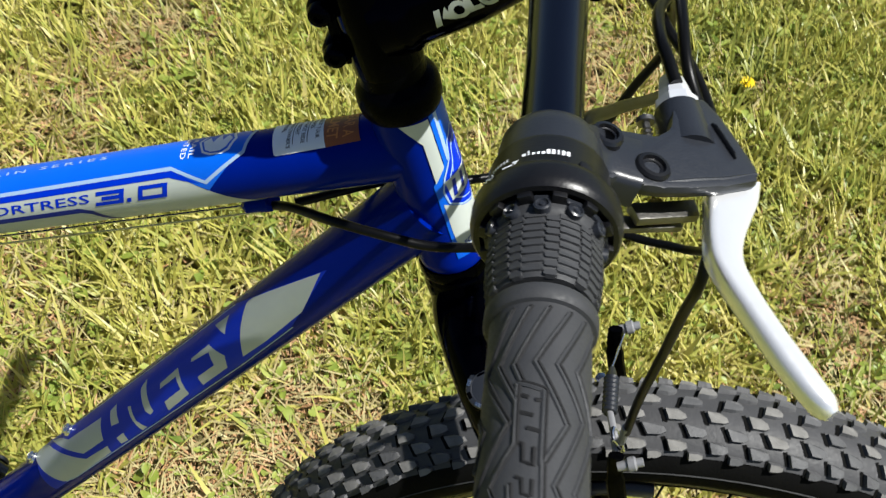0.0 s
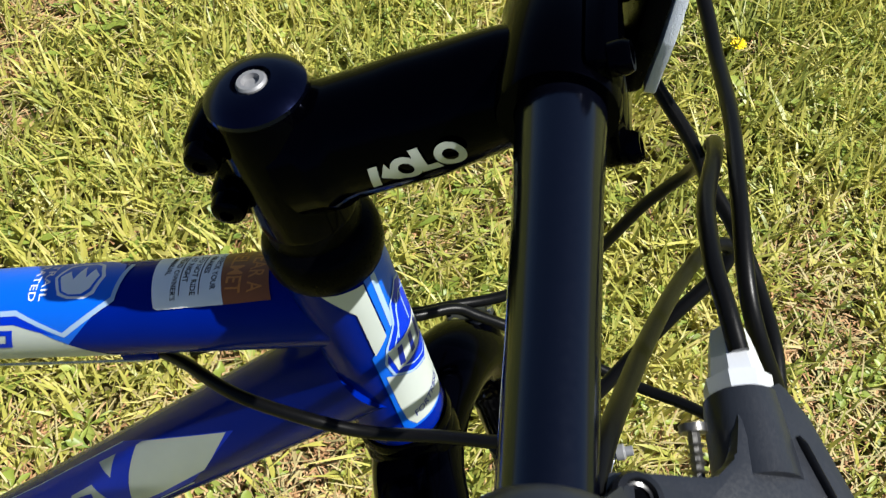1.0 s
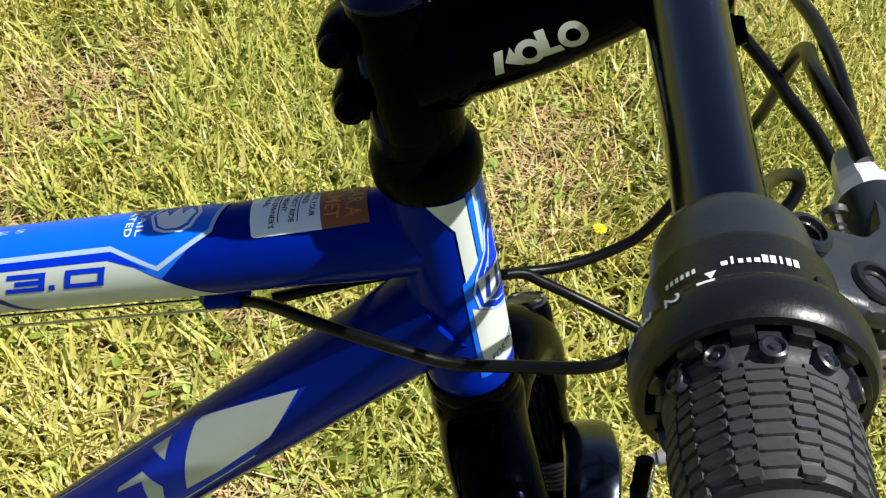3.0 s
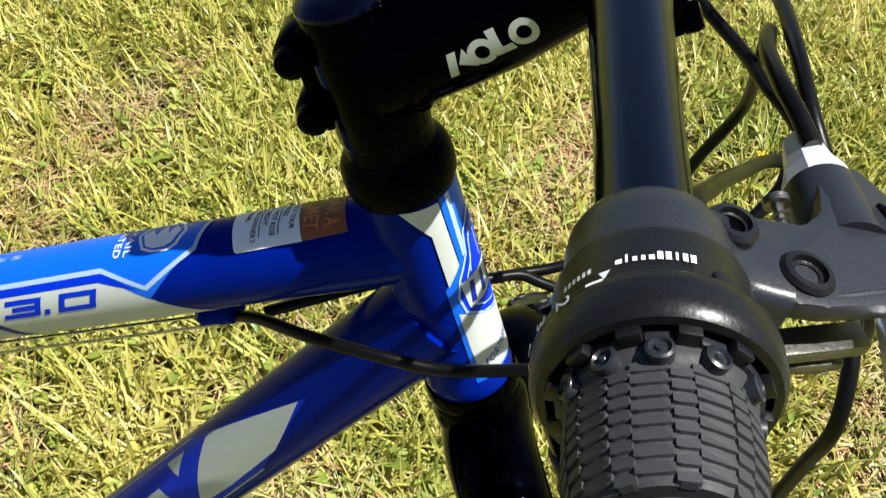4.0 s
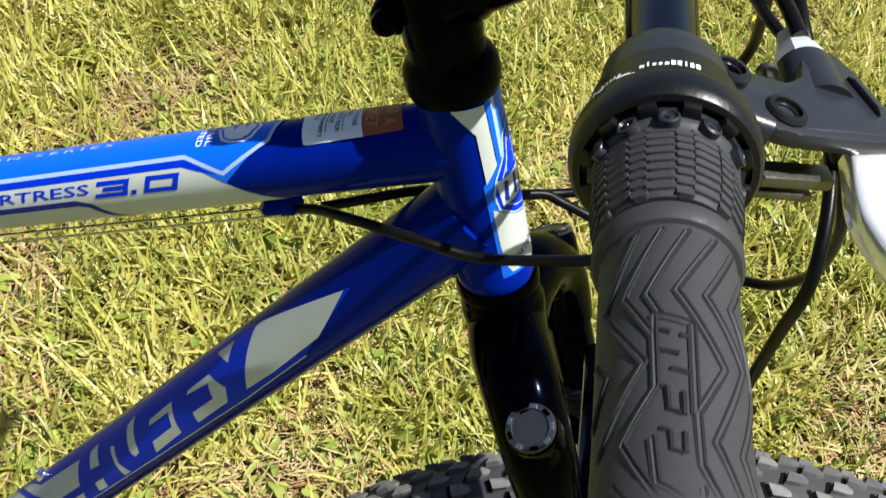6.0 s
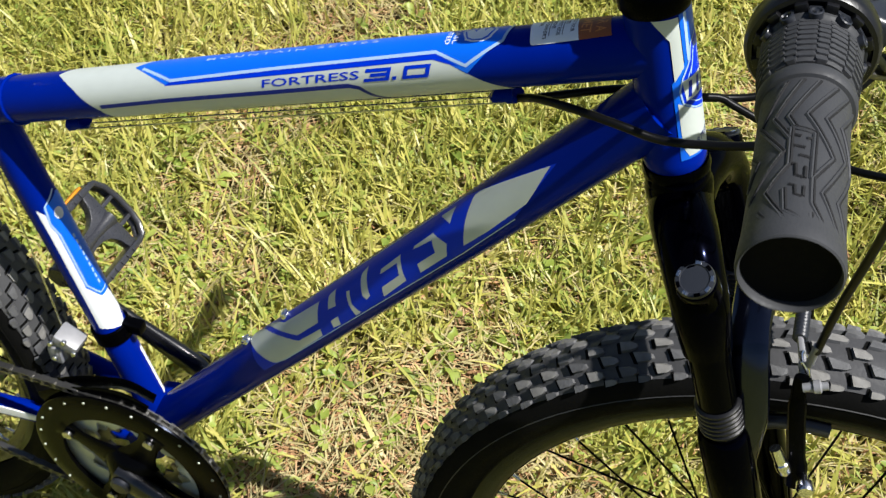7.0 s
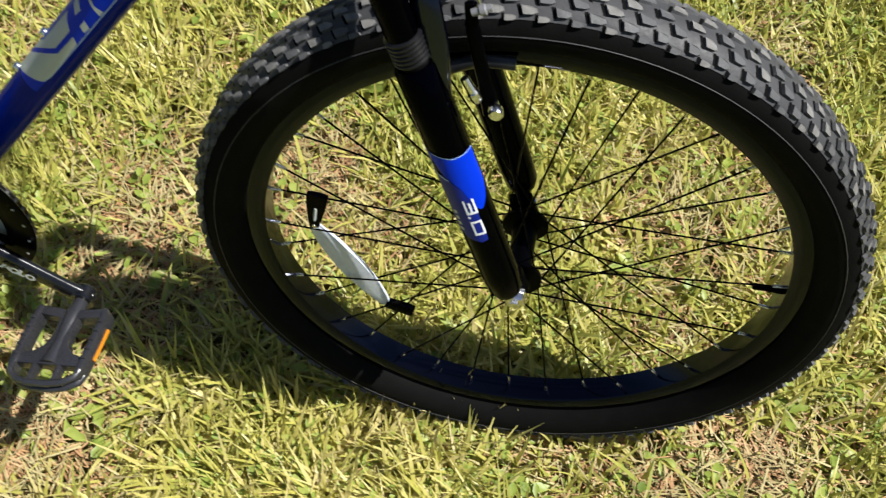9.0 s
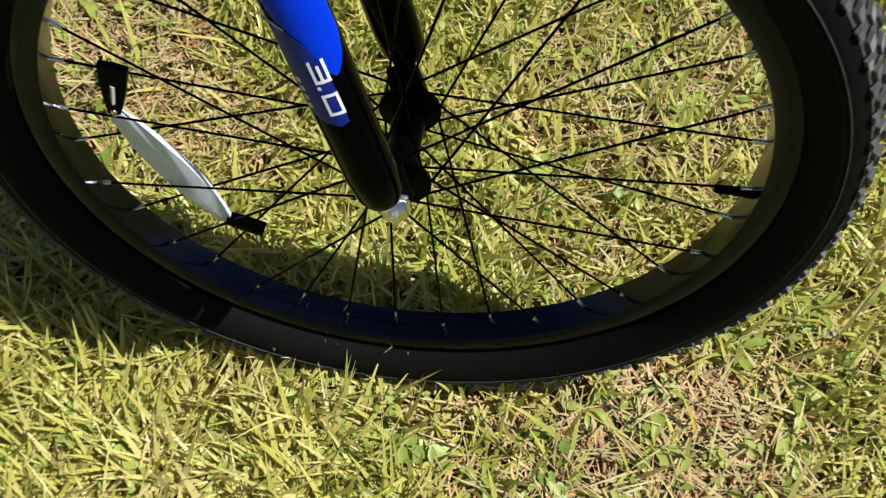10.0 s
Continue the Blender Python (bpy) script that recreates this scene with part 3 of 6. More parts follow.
    part("hub", add_lathe(bmesh.new(), [(0, -hw + 0.004), (0.010, -hw + 0.004), (0.0115, -hw + 0.012), (0.0115, -0.038), (0.024, -0.037), (0.024, -0.033), (0.0135, -0.030), (0.0125, 0.0), (0.0135, 0.030), (0.024, 0.033), (0.024, 0.037), (0.0115, 0.038), (0.0115, hw - 0.012), (0.010, hw - 0.004), (0, hw - 0.004)], (0, 0, 0), (0, 1, 0), 32), BLACK_SATIN, w)
    for s in (-1, 1):
        part("axle_nut", add_lathe(bmesh.new(), [(0.0048, 0.046 if front else 0.066), (0.0125, 0.054), (0.0125, 0.0575), (0.0108, 0.058), (0.0108, 0.0650), (0.0090, 0.0668), (0.0048, 0.0668), (0.0045, 0.0700), (0, 0.0705)], (0, 0, 0), (0, s, 0), 6 if front else 12), ALLOY, w, "silver axle nut", sharp=20)
    part("axle", add_lathe(bmesh.new(), [(0, -0.068), (0.0045, -0.068), (0.0045, 0.068), (0, 0.068)], (0, 0, 0), (0, 1, 0), 12), STEEL, w)
    # 36 spokes, laced three-cross
    spoke = part("spoke", add_tube(bmesh.new(), [V(0, 0, 0), V(0, 0, 1)], 0.00105, 6), BLACK_SATIN, w)
    nip = part("nipple", add_lathe(bmesh.new(), [(0, 0.001), (0.0019, 0.0), (0.0017, 0.010), (0.0012, 0.011), (0, 0.011)], (0, 0, 0), (0, 0, 1), 8), STEEL, w)
    first = True
    for i in range(36):
        s = 1 if i % 2 else -1
        a = 2 * math.pi * (i + 0.5) / 36
        lead = 1 if (i // 2) % 2 else -1
        ha = a + lead * 2 * math.pi / 36 * 6.2
        p0 = V(0.0215 * math.cos(ha), s * 0.035, 0.0215 * math.sin(ha))
        p1 = V(0.2622 * math.cos(a), s * 0.003, 0.2622 * math.sin(a))
        d = p1 - p0
        m2 = Matrix.Translation(p0) @ d.to_track_quat("Z", "Y").to_matrix().to_4x4()
        ms = m2 @ Matrix.Diagonal((1, 1, d.length, 1))
        mn = Matrix.Translation(p1) @ (-d).to_track_quat("Z", "Y").to_matrix().to_4x4()
        if first:
            spoke.matrix_basis, nip.matrix_basis, first = ms, mn, False
        else:
            again(spoke, w, ms), again(nip, w, mn)
    return w


HUB = V(0.0346, 0.002, -0.3325)
front_wheel = wheel("front_wheel", ST @ Matrix.Translation(HUB), True)
rear_wheel = wheel("rear_wheel", Matrix.Translation(AXLE), False)
front_wheel["label"] = "black front wheel with knobbly tyre and black spokes"

# valve and reflector on the front wheel (in the wheel's own axes: x forward, z up the steering axis)
def on_wheel(f, s, y=0.0):
    return V(f - HUB.x, y, s - HUB.z)


d = on_wheel(0.2872, -0.4105).normalized()
part("valve", add_tube(bmesh.new(), [d * 0.272, d * 0.258, d * 0.256, d * 0.236, d * 0.234], [0.0042, 0.0042, 0.0036, 0.0036, 0.0028], 12), BLACK_SATIN, front_wheel, "black rubber valve")
ra, rb = on_wheel(-0.1716, -0.2718, -0.006), on_wheel(-0.1340, -0.4057, -0.006)
c1, c2 = on_wheel(-0.1500, -0.2236, -0.008), on_wheel(-0.1060, -0.4216, -0.008)
def leaf(a, b, w0, w1, w2, thick, n=10):
    """A slim plate from a to b whose width changes on the way."""
    bm = bmesh.new()
    a, b = Vector(a), Vector(b)
    t = (b - a).normalized()
    side = V(0, 1, 0).cross(t).normalized()
    rows = []
    for i in range(n + 1):
        k = i / n
        w = (w0 * (1 - k) * (1 - k) + 2 * w1 * k * (1 - k) + w2 * k * k) / 2
        c = a.lerp(b, k)
        rows.append([bm.verts.new(c + side * w * sx + V(0, thick / 2 * sy, 0)) for sx, sy in ((-1, -1), (0, -1.5), (1, -1), (1, 1), (0, 1.5), (-1, 1))])
    for p, q in zip(rows, rows[1:]):
        for k in range(6):
            bm.faces.new((p[k], p[(k + 1) % 6], q[(k + 1) % 6], q[k]))
    bm.faces.new(rows[0]), bm.faces.new(list(reversed(rows[-1])))
    return bm


part("reflector", leaf(ra, rb, 0.010, 0.048, 0.010, 0.005), LENS_WHITE, front_wheel, "clear white spoke reflector")
part("reflector_clip", leaf(ra + (ra - rb).normalized() * 0.0, c1, 0.009, 0.020, 0.022, 0.005), BLACK_SATIN, front_wheel)
up = (c1 - ra).normalized()
part("clip_slot", leaf(ra + up * 0.014, ra + up * 0.034, 0.0030, 0.0042, 0.0034, 0.0068), SILVER_FILM, front_wheel, "pale slot in the clip")
part("clip_rivet", add_lathe(bmesh.new(), [(0, 0), (0.0026, 0), (0.0022, 0.0012), (0, 0.0016)], ra + V(0, -0.003, 0) + up * 0.004, (0, -1, 0), 12), STEEL, front_wheel)
part("reflector_clip", leaf(rb, c2, 0.010, 0.014, 0.012, 0.007), BLACK_SATIN, front_wheel)

# ---- headset, fork ----
headset = part("headset_upper", add_lathe(bmesh.new(), [(0.017, 0.2705), (0.0196, 0.2715), (0.0213, 0.2750), (0.0217, 0.2800), (0.0213, 0.2850), (0.0196, 0.2885), (0.0175, 0.2900), (0.0171, 0.2905), (0.0171, 0.2985)], (0, 0, 0), (0, 0, 1), 40), BLACK_SATIN, bike, "black headset cup and spacer", ST)
part("headset_lower", add_lathe(bmesh.new(), [(0.016, 0.1640), (0.0206, 0.1635), (0.0216, 0.1600), (0.0212, 0.1565), (0.0192, 0.1545), (0.0204, 0.1520), (0.0206, 0.1490), (0.015, 0.1480)], (0, 0, 0), (0, 0, 1), 40), BLACK_GLOSS, bike, "", ST)
bm = add_lathe(bmesh.new(), [(0, 0.1505), (0.0205, 0.1495), (0.0216, 0.146), (0.0216, 0.138), (0.0200, 0.126), (0.0170, 0.116), (0.0120, 0.110), (0, 0.109)], (0, 0, 0), (0, 0, 1), 40)
LEGY = 0.068
for s in (-1, 1):
    arm = curve_through([(0.0005, 0.002 * s, 0.131), (0.0035, 0.020 * s, 0.1325), (0.0085, 0.038 * s, 0.130), (0.0135, 0.0540 * s, 0.120), (0.0170, 0.0640 * s, 0.104), (0.0185, 0.0685 * s, 0.084), (0.0192, 0.0690 * s, 0.066)], 6)
    n = len(arm) - 1
    add_tube(bm, arm, [float(np.interp(i / n, (0, 0.25, 0.5, 0.75, 1), (0.0200, 0.0196, 0.0184, 0.0172, 0.0150))) for i in range(n + 1)], 28, 1.05)
crown = part("fork_crown", bm, BLACK_GLOSS, bike, "gloss black fork crown with rounded shoulders", ST, sharp=60)
for s in (-1, 1):
    ax = V(-0.04, 0.45 * s, 0.90).normalized()
    top_c = V(0.0180, 0.0720 * s, 0.1262)
    up = part("fork_upper_leg", add_tube(bmesh.new(), [top_c + ax * 0.001, top_c, top_c - ax * 0.003, top_c - ax * 0.014, V(0.0185, 0.0690 * s, 0.10), V(0.0200, 0.0685 * s, 0.05), V(0.0215, LEGY * s, 0.006)], [0.0115, 0.0128, 0.0136, 0.0142, 0.0138, 0.0134, 0.0132], 28), BLACK_GLOSS, bike, "", ST)
    cap = part("leg_cap", add_lathe(bmesh.new(), [(0.0118, 0.0), (0.0122, 0.0012), (0.0116, 0.0028), (0.0090, 0.0032), (0.0086, 0.0026), (0, 0.0028)], top_c + ax * 0.001, ax, 32), BLACK_PLASTIC, up, "dark grey plastic leg cap")
    e0 = V(1, 0, 0.04).normalized()
    e1 = ax.cross(e0)
    for k in range(9):
        a = 2 * math.pi * k / 9
        d = e0 * math.cos(a) + e1 * math.sin(a)
        m = Matrix((d, ax.cross(d), ax)).transposed().to_4x4()
        m.translation = top_c + ax * 0.0040 + d * 0.0103
        part("cap_notch", add_box(bmesh.new(), (0.0022, 0.0038, 0.0010), m, 0.0003), STEEL if k % 2 == 0 else BLACK_SATIN, up)
    prof = []
    for k in range(6):
        h = -0.010 + k * 0.0042
        prof += [(0.0136, h), (0.0155, h + 0.0013), (0.0155, h + 0.0028), (0.0136, h + 0.0041)]
    part("leg_boot", add_lathe(bmesh.new(), [(0.012, -0.015)] + prof + [(0.012, 0.0155)], V(0.0222, LEGY * s, 0), V(-0.06, 0, 1), 28), SHIFT_PLASTIC, bike, "ribbed black rubber boot", ST)
    low = [V(0.0228, LEGY * s, -0.014), V(0.0230, LEGY * s, -0.018), V(0.0255, LEGY * s, -0.08), V(0.029, LEGY * s, -0.18), V(0.0325, LEGY * s, -0.271), V(0.0338, LEGY * s, -0.295), V(0.0342, LEGY * s, -0.305), V(0.0343, LEGY * s, -0.3085)]
    leg = part("fork_lower_leg", add_tube(bmesh.new(), low, [0.0150, 0.0178, 0.0184, 0.0182, 0.0178, 0.0170, 0.0130, 0.006], 48), BLACK_GLOSS, bike, "gloss black lower fork leg", ST)
    bm = add_prism(bmesh.new(), [(-0.012, 0.03), (0.012, 0.03), (0.014, 0.0), (0.009, -0.012), (-0.009, -0.012), (-0.014, 0.0)], -0.0035, 0.0035, 0.001, Matrix.Translation(V(0.0346, 0.0475 * s, -0.329)) @ Matrix.Rotation(radians(90), 4, "X"))
    add_tube(bm, [V(0.034, 0.060 * s, -0.303), V(0.0346, 0.0475 * s, -0.313)], [0.009, 0.007], 12)
    part("fork_dropout", bm, BLACK_SATIN, leg)
    la = (low[2] - low[4]).normalized()
    def leg_film(name, bm, mat, label="", lift=0.0005):
        w = wrap(bm, low[4], la, (0, s, 0) if s > 0 else (0, -1, 0), 0.0186, lift)
        return part(name, w, mat, leg, label, sharp=80)
    if s < 0:
        q = 0.0186
        def columns(degs, lows, highs, n=20):
            cols = []
            for i in range(n + 1):
                d = degs[0] + (degs[-1] - degs[0]) * i / n
                cols.append((d, np.interp(d, degs, lows), np.interp(d, degs, highs)))
            bm = flat(*[deg([(l0, d0), (h0, d0), (h1, d1), (l1, d1)], q, -1) for (d0, l0, h0), (d1, l1, h1) in zip(cols, cols[1:])])
            bmesh.ops.remove_doubles(bm, verts=bm.verts, dist=0.00001)
            return bm
        DEGS = [-42, -22, 12, 30, 45, 70, 88]
        EDGE = [0.170, 0.150, 0.130, 0.104, 0.098, 0.108, 0.124]
        leg_film("blue_patch", columns(DEGS, EDGE, [0.1765, 0.172, 0.167, 0.166, 0.1655, 0.165, 0.1645]), BLUE_MID, "bright blue patch")
        leg_film("navy_patch", columns([-42, -22, 12, 30], [0.075, 0.066, 0.060, 0.062], [0.148, 0.148, 0.129, 0.103]), BLUE_NAVY)
        leg_film("pin_line", stripe(deg([(0.174, -30), (0.166, 20), (0.164, 85)], q, -1), 0.0008), ICE_FILM, "", 0.0008)
        leg_film("pin_line", stripe(deg([(0.182, -62), (0.150, -46), (0.142, -12)], q, -1), 0.0016), ICE_FILM, "", 0.0008)
        leg_film("model_number", moved(square_numerals(0.046, 0.0098, 0.0019), 0.1165, radians(-1) * q, 180), WHITE_FILM, "white numerals", 0.0010)
        for k in range(4):
            leg_film("small_bar", stripe([(0.104 - k * 0.0075, radians(30) * q), (0.0995 - k * 0.0075, radians(30) * q)], 0.0034), SILVER_FILM, "", 0.0010)
bm = bmesh.new()
arch = curve_through([(0.030, -0.062, -0.060), (0.036, -0.064, -0.030), (0.0415, -0.063, 0.000), (0.0425, -0.057, 0.034), (0.0430, -0.043, 0.060), (0.0460, -0.024, 0.076), (0.0480, 0.0, 0.084), (0.0460, 0.024, 0.076), (0.0430, 0.043, 0.060), (0.0425, 0.057, 0.034), (0.0415, 0.063, 0.000), (0.036, 0.064, -0.030), (0.030, 0.062, -0.060)], 5)
rows = []
for i, (p, t, _, _) in enumerate(frames(arch)):
    out = t.cross(V(1, 0, 0)).normalized()
    wide = t.cross(out).normalized()
    k = abs(i / (len(arch) - 1) * 2 - 1)
    w, th = 0.0105 + 0.0035 * (1 - k), 0.0050 + 0.0045 * max(0.0, k - 0.55) / 0.45
    rows.append([bm.verts.new(p + wide * (w * math.cos(a) * (1 - 0.12 * abs(math.sin(a)))) + out * (th * math.copysign(abs(math.sin(a)) ** 0.6, math.sin(a)))) for a in [2 * math.pi * j / 20 for j in range(20)]])
for p, q in zip(rows, rows[1:]):
    for j in range(20):
        bm.faces.new((p[j], p[(j + 1) % 20], q[(j + 1) % 20], q[j]))
bm.faces.new(rows[0]), bm.faces.new(list(reversed(rows[-1])))
part("fork_arch", bm, BAR_GLOSS, bike, "gloss black fork arch over the tyre", ST)

# ---- front brake ----
for s in (-1, 1):
    bm = add_tube(bmesh.new(), curve_through([(0.066, 0.054 * s, -0.088), (0.0675, 0.054 * s, -0.064), (0.069, 0.052 * s, -0.02), (0.071, 0.050 * s, 0.006), (0.074, 0.050 * s, 0.022)], 5), [0.0075] * 6 + [0.006] * 8 + [0.005] * 7, 10, 0.6)
    arm = part("brake_arm", bm, BLACK_SATIN, bike, "black brake arm with silver bolts", ST)
    part("pivot_bolt", add_lathe(bmesh.new(), [(0.0, -0.010), (0.0040, -0.010), (0.0042, 0.004), (0.0050, 0.005), (0.0050, 0.012), (0.0040, 0.014), (0, 0.014)], V(0.057, 0.060 * s, -0.052), V(0.25, 0.1 * s, -1), 16), ALLOY, arm, "silver bolt")
    part("pad_bolt", add_lathe(bmesh.new(), [(0.0, 0.002), (0.0030, 0.002), (0.0030, 0.010), (0.0060, 0.010), (0.0062, 0.016), (0.0050, 0.018), (0, 0.018)], V(0.0715, 0.052 * s, -0.0756), V(0.15, 1.0 * s, 0), 16), ALLOY, arm, "silver nut")
    bm = add_tube(bmesh.new(), curve_through([(0.030, 0.0248 * s, -0.060), (0.058, 0.0248 * s, -0.055), (0.088, 0.0248 * s, -0.062)], 4), 0.0065, 12, 0.75)
    part("brake_pad", bm, BLACK_PLASTIC, arm, "black rubber brake pad")
    part("cable_anchor", add_lathe(bmesh.new(), [(0.0, -0.006), (0.0030, -0.006), (0.0034, 0.0), (0.0046, 0.001), (0.0046, 0.005), (0.0030, 0.006), (0.0028, 0.010), (0, 0.010)], V(0.0800, 0.054 * s, 0.017), V(1, 0.1, 0.1), 12), ZINC, arm, "silver clamp bolt")
prof = []
for k in range(8):
    prof += [(0.0040, 0.004 * k), (0.0052, 0.004 * k + 0.0015), (0.0040, 0.004 * k + 0.003)]
part("brake_boot", add_lathe(bmesh.new(), [(0, 0)] + prof + [(0.002, 0.040), (0, 0.040)], V(0.0710, -0.024, 0.030), V(0.02, 1, -0.16), 14), BLACK_PLASTIC, bike, "ribbed rubber cable boot", ST)
bm = add_tube(bmesh.new(), [V(0.074, -0.048, 0.016), V(0.073, -0.036, 0.028), V(0.071, -0.022, 0.030)], [0.0025, 0.0025, 0.0022], 10)
add_box(bm, (0.004, 0.006, 0.012), Matrix.Translation(V(0.073, -0.042, 0.022)), 0.0012)
part("noodle_link", bm, ZINC, bike, "dull steel cable link", ST)
bm = add_tube(bmesh.new(), curve_through([(0.0775, -0.0400, 0.0240), (0.0785, -0.0450, 0.0300), (0.0840, -0.052, 0.054)], 5), 0.0026, 10)
part("noodle", bm, ZINC, bike, "dull grey bent cable guide", ST)
bm = bmesh.new()
for dy in (-0.0042, 0.0042):
    add_tube(bm, curve_through([(0.0735, -0.0400 + dy, 0.0300), (0.0760, -0.0410 + dy, 0.0230), (0.0768, -0.0420 + dy, 0.0080)], 4), 0.0014, 8)
add_tube(bm, [V(0.0735, -0.0446, 0.0300), V(0.0730, -0.0400, 0.0318), V(0.0735, -0.0354, 0.0300)], 0.0014, 8)
part("noodle_bracket", bm, ALLOY, bike, "bright steel cable bracket", ST)
part("brake_wire", bar_between((0.0705, 0.012, 0.024), (0.080, 0.052, 0.017), 0.0008, None, 6, 2), STEEL, bike, "", ST)

# ---- stem ----
bm = add_lathe(bmesh.new(), [(0.0, 0.2975), (0.0174, 0.2975), (0.0178, 0.2995), (0.0176, 0.338), (0.0166, 0.3475), (0.0160, 0.350), (0, 0.350)], (0, 0, 0), (0, 0, 1), 40)
add_tube(bm, curve_through([(0.004, 0, 0.3245), (0.020, 0, 0.3280), (0.050, 0, 0.3360), (0.090, 0, 0.3490)], 5), [0.0225] * 5 + [0.0205] * 6 + [0.0198, 0.0192, 0.0186, 0.0175, 0.015], 32, 0.92)
add_box(bm, (0.010, 0.017, 0.040), Matrix.Translation(V(-0.0165, 0, 0.3235)), 0.0035)
for h in (0.3365, 0.3130):
    add_tube(bm, [V(-0.0200, y, h) for y in (-0.0100, -0.0085, 0.0085, 0.0100)], [0.0062, 0.0074, 0.0074, 0.0062], 24)
BARC = V(0.0938, 0, 0.351)
add_lathe(bm, [(0.0122, -0.0215), (0.0168, -0.0215), (0.0176, -0.0195), (0.0176, 0.0195), (0.0168, 0.0215), (0.0122, 0.0215)], BARC + V(-0.001, 0, 0), (0, 1, 0), 36)
stem = part("stem", bm, BLACK_GLOSS, bike, "gloss black handlebar stem", ST, sharp=50)
part("stem_cap", add_lathe(bmesh.new(), [(0.0160, 0.3492), (0.0168, 0.3504), (0.0166, 0.3518), (0.0140, 0.3541), (0.0095, 0.3556), (0.0065, 0.3558), (0.0061, 0.3546), (0.0060, 0.3530), (0, 0.3530)], (0, 0, 0), (0, 0, 1), 40), CAP_GLOSS, stem)
part("cap_bolt", add_lathe(bmesh.new(), [(0.0050, 0.3526), (0.0050, 0.3552), (0.0044, 0.3560), (0.0030, 0.3560), (0.0027, 0.3542), (0, 0.3542)], (0, 0, 0), (0, 0, 1), 24), ZINC, stem, "pale grey hex bolt")
for h in (0.3365, 0.3130):
    for s in (-1, 1):
        bm = add_lathe(bmesh.new(), [(0, -0.002), (0.0060, -0.002), (0.0060, 0.0040), (0.0054, 0.0058), (0.0040, 0.0068), (0.0024, 0.0071), (0.0020, 0.0054), (0, 0.0054)], V(-0.0202, 0.009 * s, h), (0, s, 0), 20)
        part("pinch_bolt", bm, BLACK_GLOSS, stem)
bm = add_prism(bmesh.new(), [(0.0, -0.0195), (0.0080, -0.0195), (0.0105, -0.012), (0.0105, 0.012), (0.0080, 0.0195), (0.0, 0.0195)], -0.026, 0.0175, 0.004, Matrix.Translation(BARC + V(0.0072, 0, 0)))
part("stem_faceplate", bm, BLACK_GLOSS, stem, "black faceplate")
for y in (-0.0150, 0.0150):
    for z in (-0.0215, 0.0130):
        part("faceplate_bolt", add_lathe(bmesh.new(), [(0, 0), (0.0048, 0.0), (0.0050, 0.004), (0.0042, 0.006), (0.0026, 0.006), (0.0024, 0.003), (0, 0.003)], BARC + V(0.0145, y, z), (1, 0, 0.15), 18), BLACK_GLOSS, stem)
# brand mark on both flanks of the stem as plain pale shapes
def ring_shape(cx, cy, ro, ri, n=22):
    bm = bmesh.new()
    o = [bm.verts.new((cx + ro * math.cos(2 * math.pi * k / n), cy + ro * math.sin(2 * math.pi * k / n), 0)) for k in range(n)]
    i = [bm.verts.new((cx + ri * math.cos(2 * math.pi * k / n), cy + ri * math.sin(2 * math.pi * k / n), 0)) for k in range(n)]
    for k in range(n):
        bm.faces.new((o[k], o[(k + 1) % n], i[(k + 1) % n], i[k]))
    return bm


def brand_shapes(scale):
    bm = flat([(0.0, 0.0), (0.0028, 0.0), (0.0056, 0.0078), (0.0028, 0.0078)], [(0.0046, 0.0034), (0.0096, 0.0), (0.0078, 0.0078)], [(0.0160, 0.0006), (0.0222, 0.0006), (0.0216, 0.0030), (0.0186, 0.0030), (0.0190, 0.0096), (0.0160, 0.0096)])
    for c in ((0.0126, 0.0040), (0.0262, 0.0046)):
        join(bm, ring_shape(c[0], c[1], 0.0044, 0.0022))
    for v in bm.verts:
        v.co *= scale
    return bm


SA = V(0.054, 0, 0.0155).normalized()
bm = wrap(moved(brand_shapes(1.12), -0.0024, -0.0066), V(0.0335, 0, 0.3315), SA, RIGHT, 0.0190, 0.0006)
part("brand_mark", bm, SILVER_FILM, stem, "silver plain shapes")

# ---- handlebar, grips ----
bm = add_tube(bmesh.new(), [V(0.0938, y, 0.351) for y in (-0.262, -0.2, -0.10, -0.05, -0.030, 0.030, 0.05, 0.10, 0.2, 0.262)], [0.0111, 0.0111, 0.0112, 0.0118, 0.0126, 0.0126, 0.0118, 0.0112, 0.0111, 0.0111], 28)
handlebar = part("handlebar", bm, BAR_GLOSS, bike, "gloss black straight handlebar", ST)


